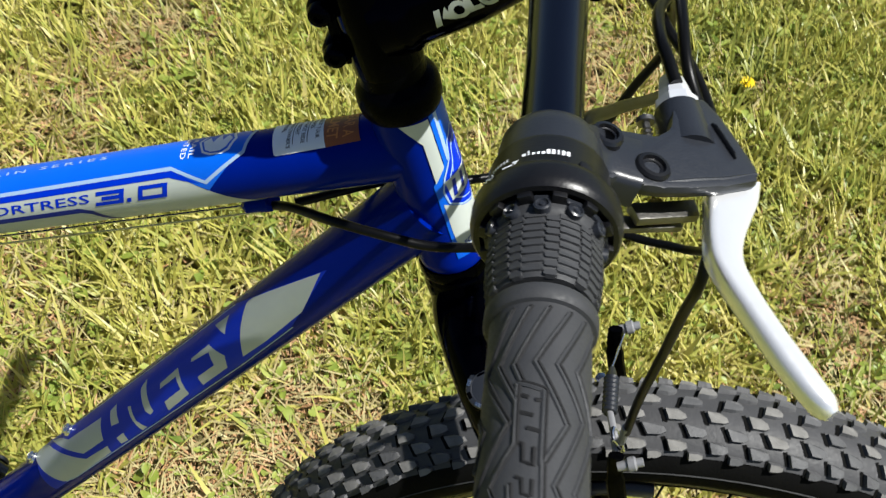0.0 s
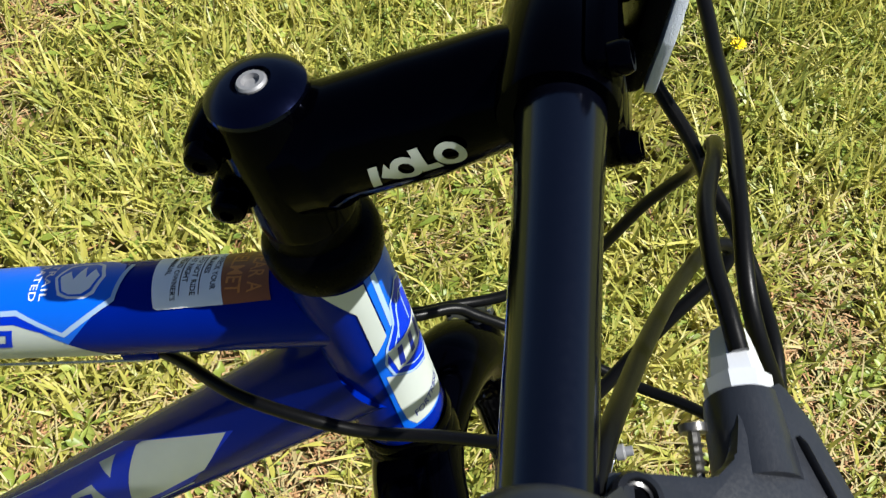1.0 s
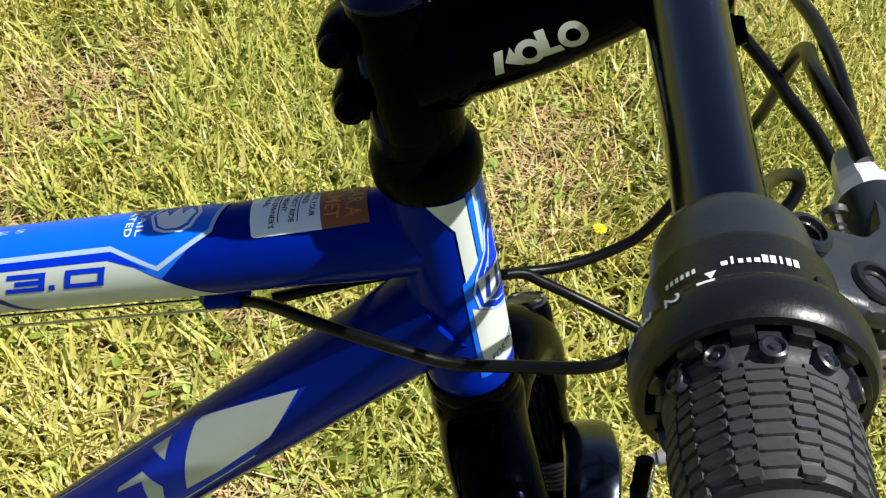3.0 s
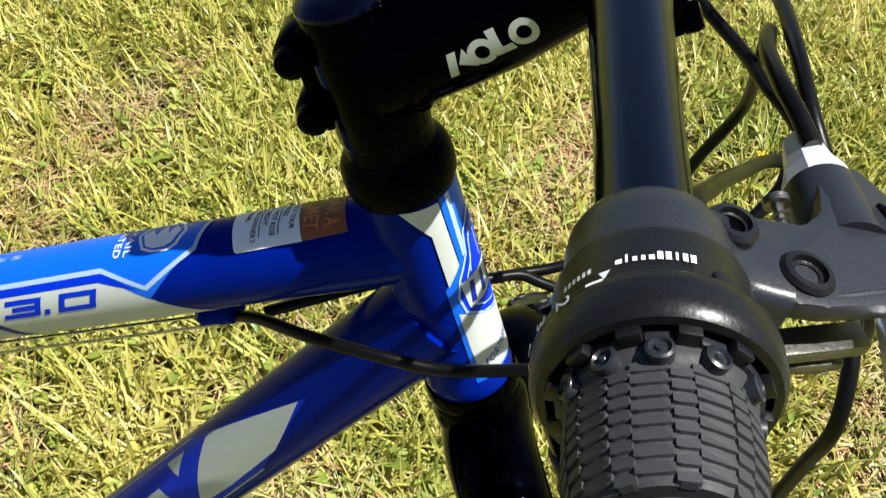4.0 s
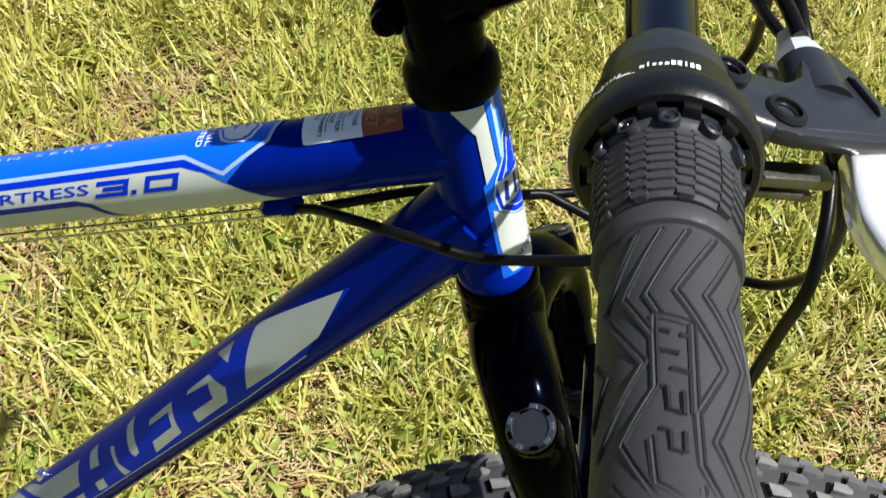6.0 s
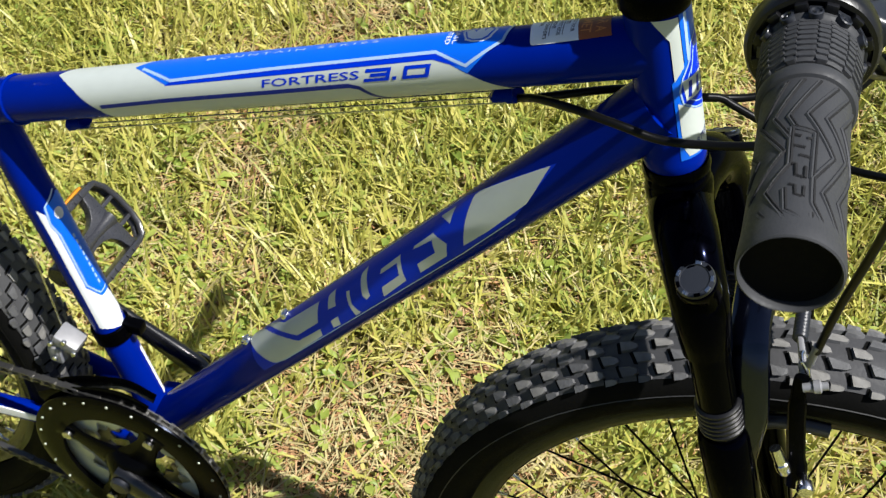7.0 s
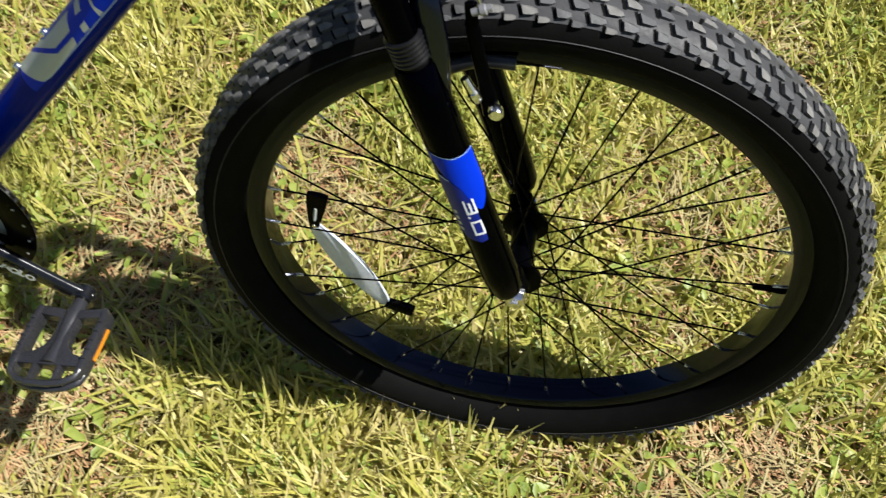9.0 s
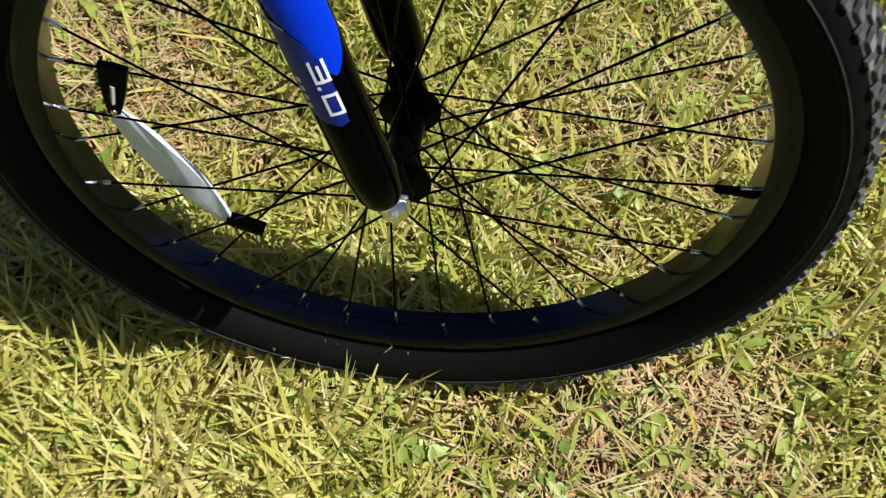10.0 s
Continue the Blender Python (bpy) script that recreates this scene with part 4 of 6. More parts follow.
def grip(s):
    """Hollow-ended rubber sleeve with a lipped start, moulded zigzag grooves and a framed panel on its top."""
    y0 = 0.2165 * s
    prof = [(0.0112, 0), (0.0166, 0.0), (0.0170, 0.0008), (0.0170, 0.0046), (0.0163, 0.0056), (0.0151, 0.006), (0.0150, 0.055), (0.0153, 0.073), (0.0158, 0.081), (0.0159, 0.0845), (0.0156, 0.0862), (0.0150, 0.0867), (0.0146, 0.0862), (0.0144, 0.085), (0.0142, 0.050), (0.0, 0.050)]
    at = V(0.0938, y0, 0.351)
    g = part("grip", add_lathe(bmesh.new(), prof, at, (0, s, 0), 56), GRIP_RUBBER, handlebar, "dark grey rubber grip with moulded zigzag grooves")
    # added black disc stands for the shade deep in the hollow end
    part("hollow_shade", add_lathe(bmesh.new(), [(0.01425, 0.0), (0.01425, 0.0016), (0.0125, 0.0006), (0.0, 0.0006)], at + V(0, 0.0815 * s, 0), (0, s, 0), 32), RUBBER, handlebar)

    def on_grip(y, turn, r=0.01512):
        th = radians(turn)
        return V(0.0938 + math.sin(th) * r, y * s, 0.351 + math.cos(th) * r)

    def moulded(rows, wide=0.00062):
        """A dark bar for the shade in a groove, with a raised lip along its rear side, following the sleeve."""
        fine = []
        for (ya, ta), (yb, tb) in zip(rows, rows[1:]):
            n = max(2, int(abs(tb - ta) / 4) + 2)
            fine += [(ya + (yb - ya) * i / n, ta + (tb - ta) * i / n) for i in range(n)]
        fine.append(rows[-1])
        part("chevron_shade", add_tube(bmesh.new(), [on_grip(y, t, 0.01500) for y, t in fine], wide, 6), RELIEF_SHADE, g)
        part("chevron_ridge", add_tube(bmesh.new(), [on_grip(y + 0.0006, t - 3.2, 0.01495) for y, t in fine], wide * 1.15, 6), GRIP_RUBBER, g)

    for rows in (
        [(0.2240, -18), (0.2336, -33), (0.2440, -50)],
        [(0.2240, 2), (0.2433, -30), (0.2563, -6), (0.2694, -5), (0.2812, -30), (0.2868, -20), (0.2994, 5)],
        [(0.2240, 22), (0.2440, -11), (0.2498, -2)],
        [(0.2240, 46), (0.2433, 11), (0.2617, 47), (0.2754, 23), (0.2867, 24), (0.2990, 46)],
        [(0.2240, 68), (0.2433, 34), (0.2583, 69), (0.2807, 35), (0.2990, 68)],
        [(0.2240, 92), (0.2433, 58), (0.2583, 92), (0.2807, 58), (0.2990, 92)],
        [(0.2433, -54), (0.2627, -13), (0.2812, -54)],
        [(0.2560, -66), (0.2627, -48), (0.2720, -66)],
        [(0.2893, -37), (0.2989, -15)],
        [(0.2501, -6), (0.2526, 22), (0.2754, 22)],
        [(0.2501, -6), (0.2563, -6)],
        [(0.2811, -8), (0.2911, -5), (0.2954, 16)],
        [(0.2913, 24), (0.2990, 25)],
    ):
        moulded(rows)
    # moulded panel strokes, their shade put into the bar colour
    for rows in (
        [(0.2547, -3), (0.2555, 4)], [(0.2563, 11), (0.2563, 19)], [(0.2601, -4), (0.2612, 10)], [(0.2650, 4), (0.2660, 18)],
        [(0.2695, -3), (0.2696, 1), (0.2750, 2), (0.2758, 10)], [(0.2708, 12), (0.2763, 12)],
        [(0.2794, -4), (0.2800, 2), (0.2842, 3), (0.2849, 11)], [(0.2802, 12), (0.2849, 12)],
    ):
        part("panel_mark", add_tube(bmesh.new(), [on_grip(y, t, 0.01495) for y, t in rows], 0.0007, 6), RELIEF_SHADE, g)
    return g


grip(-1), grip(1)


def shifter(s):
    """Marked collar, flange, toothed ring with studs and a bulged ribbed twist barrel, turned round the bar."""
    c = V(0.0938, 0, 0.351)
    prof = [(0.0112, 0.1560), (0.0196, 0.1560), (0.0202, 0.1580), (0.0206, 0.1690), (0.0212, 0.1706), (0.0228, 0.1716), (0.0238, 0.1728), (0.0243, 0.1752), (0.0244, 0.1800), (0.0240, 0.1822), (0.0230, 0.1836), (0.0212, 0.1838), (0.0206, 0.1822), (0.0180, 0.1820)]
    sh = part("twist_shifter", add_lathe(bmesh.new(), prof, c, (0, s, 0), 64), SHIFT_PLASTIC, bike, "black twist shifter with white gear numbers", ST)
    prof = [(0.0120, 0.1816), (0.0176, 0.1818), (0.0182, 0.1830), (0.0182, 0.1872), (0.0172, 0.1884), (0.0170, 0.1900), (0.0173, 0.1960), (0.0174, 0.2020), (0.0170, 0.2080), (0.0162, 0.2120), (0.0156, 0.2136), (0.0115, 0.2138)]
    tw = part("twist_grip", add_lathe(bmesh.new(), prof, c, (0, s, 0), 56), GRIP_RUBBER, sh, "ribbed rubber twist grip")

    def seat(turn, y, r):
        return Matrix.Translation(c) @ Matrix.Rotation(radians(turn), 4, "Y") @ Matrix.Translation(V(0, s * y, r))

    # brick-like ribs: wide and slim columns in turn, each column half a rib off its neighbour
    rib = {}
    for k in range(20):
        wide = k % 2 == 0
        for r in range(8):
            y = 0.1898 + r * 0.0030 + (0.0 if wide else 0.0015)
            bulge = 0.0174 - 0.0013 * ((y - 0.1985) / 0.013) ** 2
            m = seat(18.0 * k + (0.0 if wide else 0.5), y, bulge - 0.0001)
            key = (wide, r)
            if wide not in rib:
                bm = add_prism(bmesh.new(), [(-0.5, -0.00135), (-0.32, -0.00160), (0.32, -0.00160), (0.5, -0.00135), (0.5, 0.00100), (0.32, 0.00130), (-0.32, 0.00130), (-0.5, 0.00100)], -0.0008, 0.0009, 0.0)
                for v in bm.verts:
                    v.co.x *= 0.0066 if wide else 0.0040
                    v.co.y *= 0.90 if v.co.z < 0 else 0.72
                    v.co.z -= v.co.x ** 2 / 0.034
                rib[wide] = part("rib", bm, GRIP_RUBBER, tw, "", m, smooth=False)
            else:
                again(rib[wide], tw, m)
    for k in range(12):
        a = 30.0 * k + 22
        part("collar_tooth", add_box(bmesh.new(), (0.0046, 0.0034, 0.0034), None, 0.0006), SHIFT_PLASTIC, sh, "", seat(a, 0.1842, 0.0197))
        part("collar_step", add_box(bmesh.new(), (0.0052, 0.0022, 0.0022), None, 0.0005), BLACK_PLASTIC, sh, "", seat(a - 15, 0.1846, 0.0182))
    for a in (-54, -24, 7, 39, 72, 110, 150, 200, 250):
        part("round_stud", add_lathe(bmesh.new(), [(0, -0.002), (0.0027, -0.002), (0.0027, 0.0012), (0.0021, 0.0015), (0.0017, 0.0008), (0.0009, 0.0008), (0.0006, 0.0014), (0, 0.0014)], (0, 0, 0), (0, 0, 1), 20), BLACK_PLASTIC, sh, "", seat(a, 0.1874, 0.0182))
    part("round_stud", add_lathe(bmesh.new(), [(0, -0.002), (0.0030, -0.002), (0.0030, 0.0006), (0.0024, 0.0010), (0, 0.0010)], (0, 0, 0), (0, 0, 1), 20), SHIFT_PLASTIC, sh, "", seat(46, 0.1690, 0.0206))
    return sh


right_shifter = shifter(-1)
# marks round the collar: arc 0 is the top, forwards positive
MARK_R, FLANGE_R = 0.0206, 0.0243


def collar_mark(name, bm, r, label="", lift=0.0004):
    return part(name, wrap(bm, V(0.0938, 0, 0.351), (0, -1, 0), (0, 0, 1), r, lift), WHITE_FILM, right_shifter, label, sharp=80)


for i, a in enumerate((-20, -37, -54, -70, -87, -104)):
    collar_mark("gear_number", moved(lettering(str(i + 1), None, 0.0036), 0.1734, radians(a - 4) * FLANGE_R, 0), FLANGE_R, "white gear number", 0.0003)
for i, (tall, wide) in enumerate(((12, 13), (21, 5), (12, 9), (12, 8), (12, 11), (21, 11), (21, 11), (21, 5), (21, 10), (21, 11))):
    x = -11 + i * 4.3
    collar_mark("brand_bar", stripe([(0.1668 - tall * 0.0001, radians(x) * MARK_R), (0.1668, radians(x) * MARK_R)], wide * 0.0001), MARK_R, "white plain bar")
for i in range(6):
    collar_mark("small_bar", stripe([(0.1652, radians(-46 + i * 3.6) * MARK_R), (0.1665, radians(-46 + i * 3.6) * MARK_R)], 0.0008), MARK_R)
collar_mark("pointer", flat([(0.1676, radians(-22.5) * MARK_R), (0.1676, radians(-15.5) * MARK_R), (0.1696, radians(-19) * MARK_R)]), MARK_R)

# ---- brake lever ----
TIP = radians(30)
LEV = Matrix.Translation(V(0.0938, 0, 0.351)) @ Matrix.Rotation(TIP, 4, "Y")


def lever(s):
    """Bracket, blade, bolts and adjuster in axes that tip forward and down round the bar: x ahead, y out, z up."""
    m = ST @ LEV
    body = [(-0.0140, 0.1560), (-0.0150, 0.1430), (-0.0090, 0.1380), (0.0040, 0.1330), (0.0130, 0.1262), (0.0205, 0.1245), (0.0380, 0.1215), (0.0435, 0.1150), (0.0448, 0.1040), (0.0490, 0.0985), (0.0575, 0.0910), (0.0650, 0.1000), (0.0770, 0.1230), (0.0772, 0.1300), (0.0640, 0.1380), (0.0507, 0.1440), (0.0400, 0.1482), (0.0330, 0.1496), (0.0270, 0.1480), (0.0215, 0.1500), (0.0160, 0.1560), (0.0090, 0.1585), (0.0, 0.1590)]
    bm = add_prism(bmesh.new(), [(f, y * s) for f, y in body], -0.0022, 0.0040, 0.0026)
    add_lathe(bm, [(0.0113, 0.1380), (0.0140, 0.1380), (0.0160, 0.1392), (0.0172, 0.1418), (0.0178, 0.1460), (0.0184, 0.1560), (0.0186, 0.1590), (0.0180, 0.1604), (0.0113, 0.1606)], V(0, 0, 0), (0, s, 0), 56)
    # saddle that runs from the clamp ring down onto the flat arm
    rings = []
    for i in range(13):
        f = 0.032 * i / 12
        k = min(1.0, f / 0.0225)
        k = k * k * (3 - 2 * k)
        top = 0.0042 + 0.0128 * (1 - k)
        ya, yb = 0.1412 - 0.0162 * k, 0.1585 - 0.0088 * k
        r = 0.0030
        rings.append([bm.verts.new((f, y * s, z)) for y, z in ((ya, -0.008), (ya, top - r), (ya + r * 0.3, top - r * 0.3), (ya + r, top), ((ya + yb) / 2, top + 0.0004), (yb - r, top), (yb - r * 0.3, top - r * 0.3), (yb, top - r), (yb, -0.008))])
    for p, q in zip(rings, rings[1:]):
        for j in range(9):
            bm.faces.new((p[j], p[(j + 1) % 9], q[(j + 1) % 9], q[j]))
    bm.faces.new(rings[0]), bm.faces.new(list(reversed(rings[-1])))
    add_tube(bm, [V(0.0540, 0.118 * s, -0.004), V(0.0515, 0.100 * s, -0.004), V(0.0510, 0.0955 * s, -0.004)], [0.0105, 0.0096, 0.0092], 28)
    lv = part("brake_lever", bm, BLACK_PLASTIC, bike, "dark grey brake lever bracket with silver lever", m, sharp=45)
    for f, y, r in ((0.0178, 0.1330, 0.0062), (0.0356, 0.1400, 0.0066)):
        part("lever_bolt", add_lathe(bmesh.new(), [(r, -0.002), (r, 0.0005), (r - 0.0008, 0.0016), (r - 0.0022, 0.0018), (r - 0.0026, 0.0004), (0.0030, 0.0002), (0.0028, -0.0012), (0, -0.0012)], V(f, y * s, 0.0042 if f > 0.02 else 0.0064), (0, 0, 1), 28), CRANK_GLOSS if f < 0.02 else SHIFT_PLASTIC, lv, "black hex bolt")
        part("hex_socket", add_lathe(bmesh.new(), [(0.0030, 0.0), (0.0030, 0.0003), (0.0, 0.0003)], V(f, y * s, 0.0036 if f > 0.02 else 0.0058), (0, 0, 1), 6), GUARD_BLACK, lv)
    # raised bar in a darker plastic than the bracket
    part("slot", add_tube(bmesh.new(), [V(0.0600, 0.1065 * s, 0.0038), V(0.0612, 0.1085 * s, 0.0038), V(0.0672, 0.1205 * s, 0.0038), V(0.0680, 0.1225 * s, 0.0038)], [0.0012, 0.0021, 0.0021, 0.0012], 14, 0.35), SHIFT_PLASTIC, lv, "dark oval mark")
    part("body_rim", add_tube(bmesh.new(), [V(0.0765, 0.1262 * s, 0.0030), V(0.0640, 0.1340 * s, 0.0034), V(0.0507, 0.1400 * s, 0.0034), V(0.0400, 0.1452 * s, 0.0030)], 0.0010, 8), BLACK_PLASTIC, lv)
    # blade: one casting, a wide flat head by the pivot that narrows into a rounded curled finger bar
    rows = []
    edges = (((0.0600, 0.1345), (0.0815, 0.1235)), ((0.0598, 0.1420), (0.0795, 0.1345)), ((0.0592, 0.1500), (0.0760, 0.1445)), ((0.0590, 0.1580), (0.0726, 0.1550)), ((0.0598, 0.1665), (0.0717, 0.1640)), ((0.0635, 0.1760), (0.0745, 0.1710)), ((0.0690, 0.1862), (0.0800, 0.1800)), ((0.0755, 0.1968), (0.0862, 0.1895)), ((0.0825, 0.2072), (0.0925, 0.1985)), ((0.0885, 0.2142), (0.0975, 0.2060)), ((0.0935, 0.2178), (0.1005, 0.2110)), ((0.0972, 0.2185), (0.1012, 0.2150)))
    for i, (a, b) in enumerate(edges):
        k = i / (len(edges) - 1)
        a, b = V(a[0], a[1] * s, 0), V(b[0], b[1] * s, 0)
        slim = 0.5 * float(np.interp(k, (0, 0.35, 0.55, 1), (0, 0, 0.22, 0.22)))
        a, b = a.lerp(b, slim), b.lerp(a, slim)
        mid, half = (a + b) / 2 + V(0, 0, -0.0052 - 0.003 * k), (b - a) / 2
        thick = float(np.interp(k, (0, 0.3, 0.5, 0.9, 1), (0.0042, 0.0046, 0.0048, 0.0046, 0.0026)))
        sq = float(np.interp(k, (0, 0.35, 0.6), (0.30, 0.45, 0.75)))
        ring = []
        for j in range(20):
            th = 2 * math.pi * j / 20
            c, n = math.cos(th), math.sin(th)
            ring.append(mid + half * math.copysign(abs(c) ** sq, c) + V(0, 0, thick * math.copysign(abs(n) ** sq, n)))
        rows.append(ring)
    fine = []
    for j in range(20):
        fine.append(curve_through([r[j] for r in rows], 4))
    bm = bmesh.new()
    loops = [[bm.verts.new(fine[j][i]) for j in range(20)] for i in range(len(fine[0]))]
    for p, q in zip(loops, loops[1:]):
        for j in range(20):
            bm.faces.new((p[j], p[(j + 1) % 20], q[(j + 1) % 20], q[j]))
    bm.faces.new(loops[0]), bm.faces.new(list(reversed(loops[-1])))
    part("lever_blade", bm, SILVER_CAST, lv, "polished silver lever blade", sharp=50)
    bm = add_prism(bmesh.new(), [(0.0340, 0.1420 * s), (0.0600, 0.1300 * s), (0.0620, 0.1380 * s), (0.0380, 0.1490 * s)], -0.0165, -0.0125, 0.001)
    add_prism(bm, [(0.0300, 0.1440 * s), (0.0560, 0.1350 * s), (0.0580, 0.1400 * s), (0.0330, 0.1500 * s)], -0.0215, -0.0185, 0.001)
    part("lever_link", bm, DARK_STEEL, lv, "dark steel link plates")
    part("barrel_adjuster", add_lathe(bmesh.new(), [(0.0, 0), (0.0084, 0.0), (0.0086, 0.0055), (0.0072, 0.0060), (0.0066, 0.010), (0.0054, 0.017), (0.0046, 0.0200), (0.003, 0.0205), (0, 0.0205)], V(0.0510, 0.0958 * s, -0.004), V(-0.12, -1.0 * s, 0.0), 8), SILVER_PLASTIC, lv, "silver faceted barrel adjuster", sharp=20)
    bm = add_tube(bmesh.new(), [V(0.0400, 0.1230 * s, -0.006), V(0.0370, 0.1080 * s, -0.003)], 0.0015, 8)
    add_lathe(bm, [(0, 0), (0.0034, 0), (0.0034, 0.002), (0, 0.002)], V(0.0370, 0.1080 * s, -0.003), V(-0.2, -0.9 * s, 0.2), 12)
    for k in range(6):
        c = V(0.0400, 0.1230 * s, -0.006).lerp(V(0.0370, 0.1080 * s, -0.003), 0.15 + 0.13 * k)
        add_lathe(bm, [(0.0015, -0.0005), (0.0022, 0.0), (0.0015, 0.0005)], c, V(-0.2, -0.9 * s, 0.2), 10)
    part("reach_screw", bm, DARK_STEEL, lv, "small rusty adjusting screw")
    return lv


lever(-1)

# ---- cables: smooth housings in the axes of the steered front end ----
def cable(pts, r=0.0026, mat=CABLE_BLACK, name="cable_housing", m=ST, label="black cable housing"):
    return part(name, add_tube(bmesh.new(), curve_through(pts, 10), r, 16), mat, bike, label, m, sharp=80)


# rear brake housing: from the lever's adjuster, looped ahead of the bar and back past the far side of the head tube
FAR_END = [(0.005, 0.034, 0.185), (-0.03, 0.026, 0.198), (-0.08, 0.005, 0.208)]
cable([(0.1362, -0.0850, 0.3285), (0.1340, -0.074, 0.3320), (0.1315, -0.060, 0.3330), (0.1310, -0.036, 0.3280), (0.1345, -0.008, 0.3160), (0.1355, 0.016, 0.2970), (0.1330, 0.038, 0.2680), (0.1275, 0.056, 0.2400), (0.108, 0.064, 0.2120), (0.0823, 0.062, 0.1810), (0.0645, 0.058, 0.1725), (0.0417, 0.050, 0.172), (0.0225, 0.043, 0.177)] + FAR_END)
# gear housing from the far end of the bar, down behind the lever, under the bar and back past the head tube
cable([(0.100, 0.165, 0.345), (0.124, 0.125, 0.328), (0.1345, 0.076, 0.3130), (0.1380, 0.045, 0.3090), (0.1405, 0.007, 0.3160), (0.1403, -0.0295, 0.3200), (0.1410, -0.060, 0.3120), (0.1480, -0.073, 0.285), (0.1540, -0.067, 0.245), (0.1540, -0.046, 0.205), (0.1475, -0.021, 0.168), (0.134, 0.002, 0.142), (0.118, 0.016, 0.134), (0.1005, 0.025, 0.133), (0.0825, 0.032, 0.139), (0.0505, 0.040, 0.158), (0.0321, 0.040, 0.1728), (0.0231, 0.039, 0.1800)] + [(f, y - 0.004, s + 0.003) for f, y, s in FAR_END])
# gear housing from the shifter, looped ahead of the bar, then past the head tube to the stop under the top tube
cable([(0.1010, -0.150, 0.352), (0.1048, -0.120, 0.3440), (0.1088, -0.090, 0.3225), (0.1137, -0.060, 0.3005), (0.1218, -0.020, 0.2700), (0.1320, 0.010, 0.2490), (0.1400, 0.018, 0.2400), (0.1365, 0.013, 0.2320), (0.1185, 0.0, 0.2230), (0.101, -0.012, 0.212), (0.0883, -0.022, 0.2050), (0.072, -0.032, 0.2010), (0.056, -0.038, 0.1996), (0.0275, -0.034, 0.1975), (0.0, -0.034, 0.2020), (-0.024, -0.033, 0.2130), (-0.0505, -0.026, 0.2200), (-0.078, -0.008, 0.2160), (-0.0955, 0.003, 0.2095)], 0.0027)
# front brake housing from the far end of the bar down to the brake
cable([(0.098, 0.14, 0.345), (0.104, 0.105, 0.322), (0.1100, 0.070, 0.303), (0.1171, 0.0497, 0.295), (0.1278, 0.029, 0.287), (0.1335, 0.010, 0.284), (0.1400, -0.004, 0.279), (0.1462, -0.024, 0.272), (0.1495, -0.052, 0.270), (0.1470, -0.082, 0.260), (0.1385, -0.103, 0.238), (0.1280, -0.095, 0.205), (0.1130, -0.077, 0.150), (0.0965, -0.062, 0.096), (0.0830, -0.050, 0.046)])

# ---- front reflector ahead of the stem ----
REF = ST @ Matrix.Translation(V(0.1215, 0.031, 0.352)) @ Matrix.Rotation(radians(18), 4, "Y") @ Matrix.Rotation(radians(90), 4, "Y") @ Matrix.Rotation(radians(90), 4, "Z")
OUT = [(-0.026, -0.021), (0.026, -0.021), (0.028, 0.0), (0.026, 0.024), (-0.026, 0.024), (-0.028, 0.0)]
part("reflector_body", add_prism(bmesh.new(), OUT, -0.0075, -0.0005, 0.002, None), BLACK_SATIN, bike, "black reflector housing", REF)
part("reflector_lens", add_prism(bmesh.new(), OUT, 0.0, 0.0038, 0.0008, None), LENS_WHITE, bike, "clear white front reflector", REF)
part("reflector_bracket", add_tube(bmesh.new(), curve_through([(0.100, 0.028, 0.345), (0.108, 0.028, 0.330), (0.114, 0.028, 0.336)], 4), 0.005, 10, 0.6), BLACK_SATIN, bike, "", ST)

# ---- drivetrain ----
ring_c = BB + V(0, -0.062, 0)
bm = bmesh.new()
add_lathe(bm, [(0.0740, -0.0010), (0.0750, -0.0024), (0.0880, -0.0030), (0.1010, -0.0022), (0.1062, -0.0008), (0.1066, 0.0006), (0.1055, 0.002), (0.0745, 0.002)], ring_c, (0, 1, 0), 96, True)
for k in range(4):
    a = radians(-27 + 90 * k)
    d, n = V(math.cos(a), 0, math.sin(a)), V(-math.sin(a), 0, math.cos(a))
    add_tube(bm, [ring_c + d * 0.018, ring_c + d * 0.040, ring_c + d * 0.058, ring_c + d * 0.072, ring_c + d * 0.082], [0.024, 0.015, 0.0115, 0.014, 0.020], 20, 0.2)
add_lathe(bm, [(0, -0.014), (0.014, -0.014), (0.020, -0.010), (0.027, -0.005), (0.031, 0.001), (0.030, 0.004), (0, 0.006)], ring_c, (0, 1, 0), 48)
guard = part("chain_guard", bm, GUARD_BLACK, bike, "gloss black chain guard and crank spider", sharp=50)
for k in range(24):
    a = radians(15 * k + 4)
    d = V(math.cos(a), 0, math.sin(a))
    part("guard_rivet", add_lathe(bmesh.new(), [(0, 0.0), (0.0016, 0.0), (0.0014, 0.0008), (0, 0.0010)], ring_c + d * 0.0995 + V(0, -0.0022, 0), (0, -1, 0), 8), GREY_STEEL, guard)
teeth = []
for k in range(96):
    a = 2 * math.pi * k / 96
    r = 0.0975 if k % 2 else 0.0925
    teeth.append((r * math.cos(a), r * math.sin(a)))
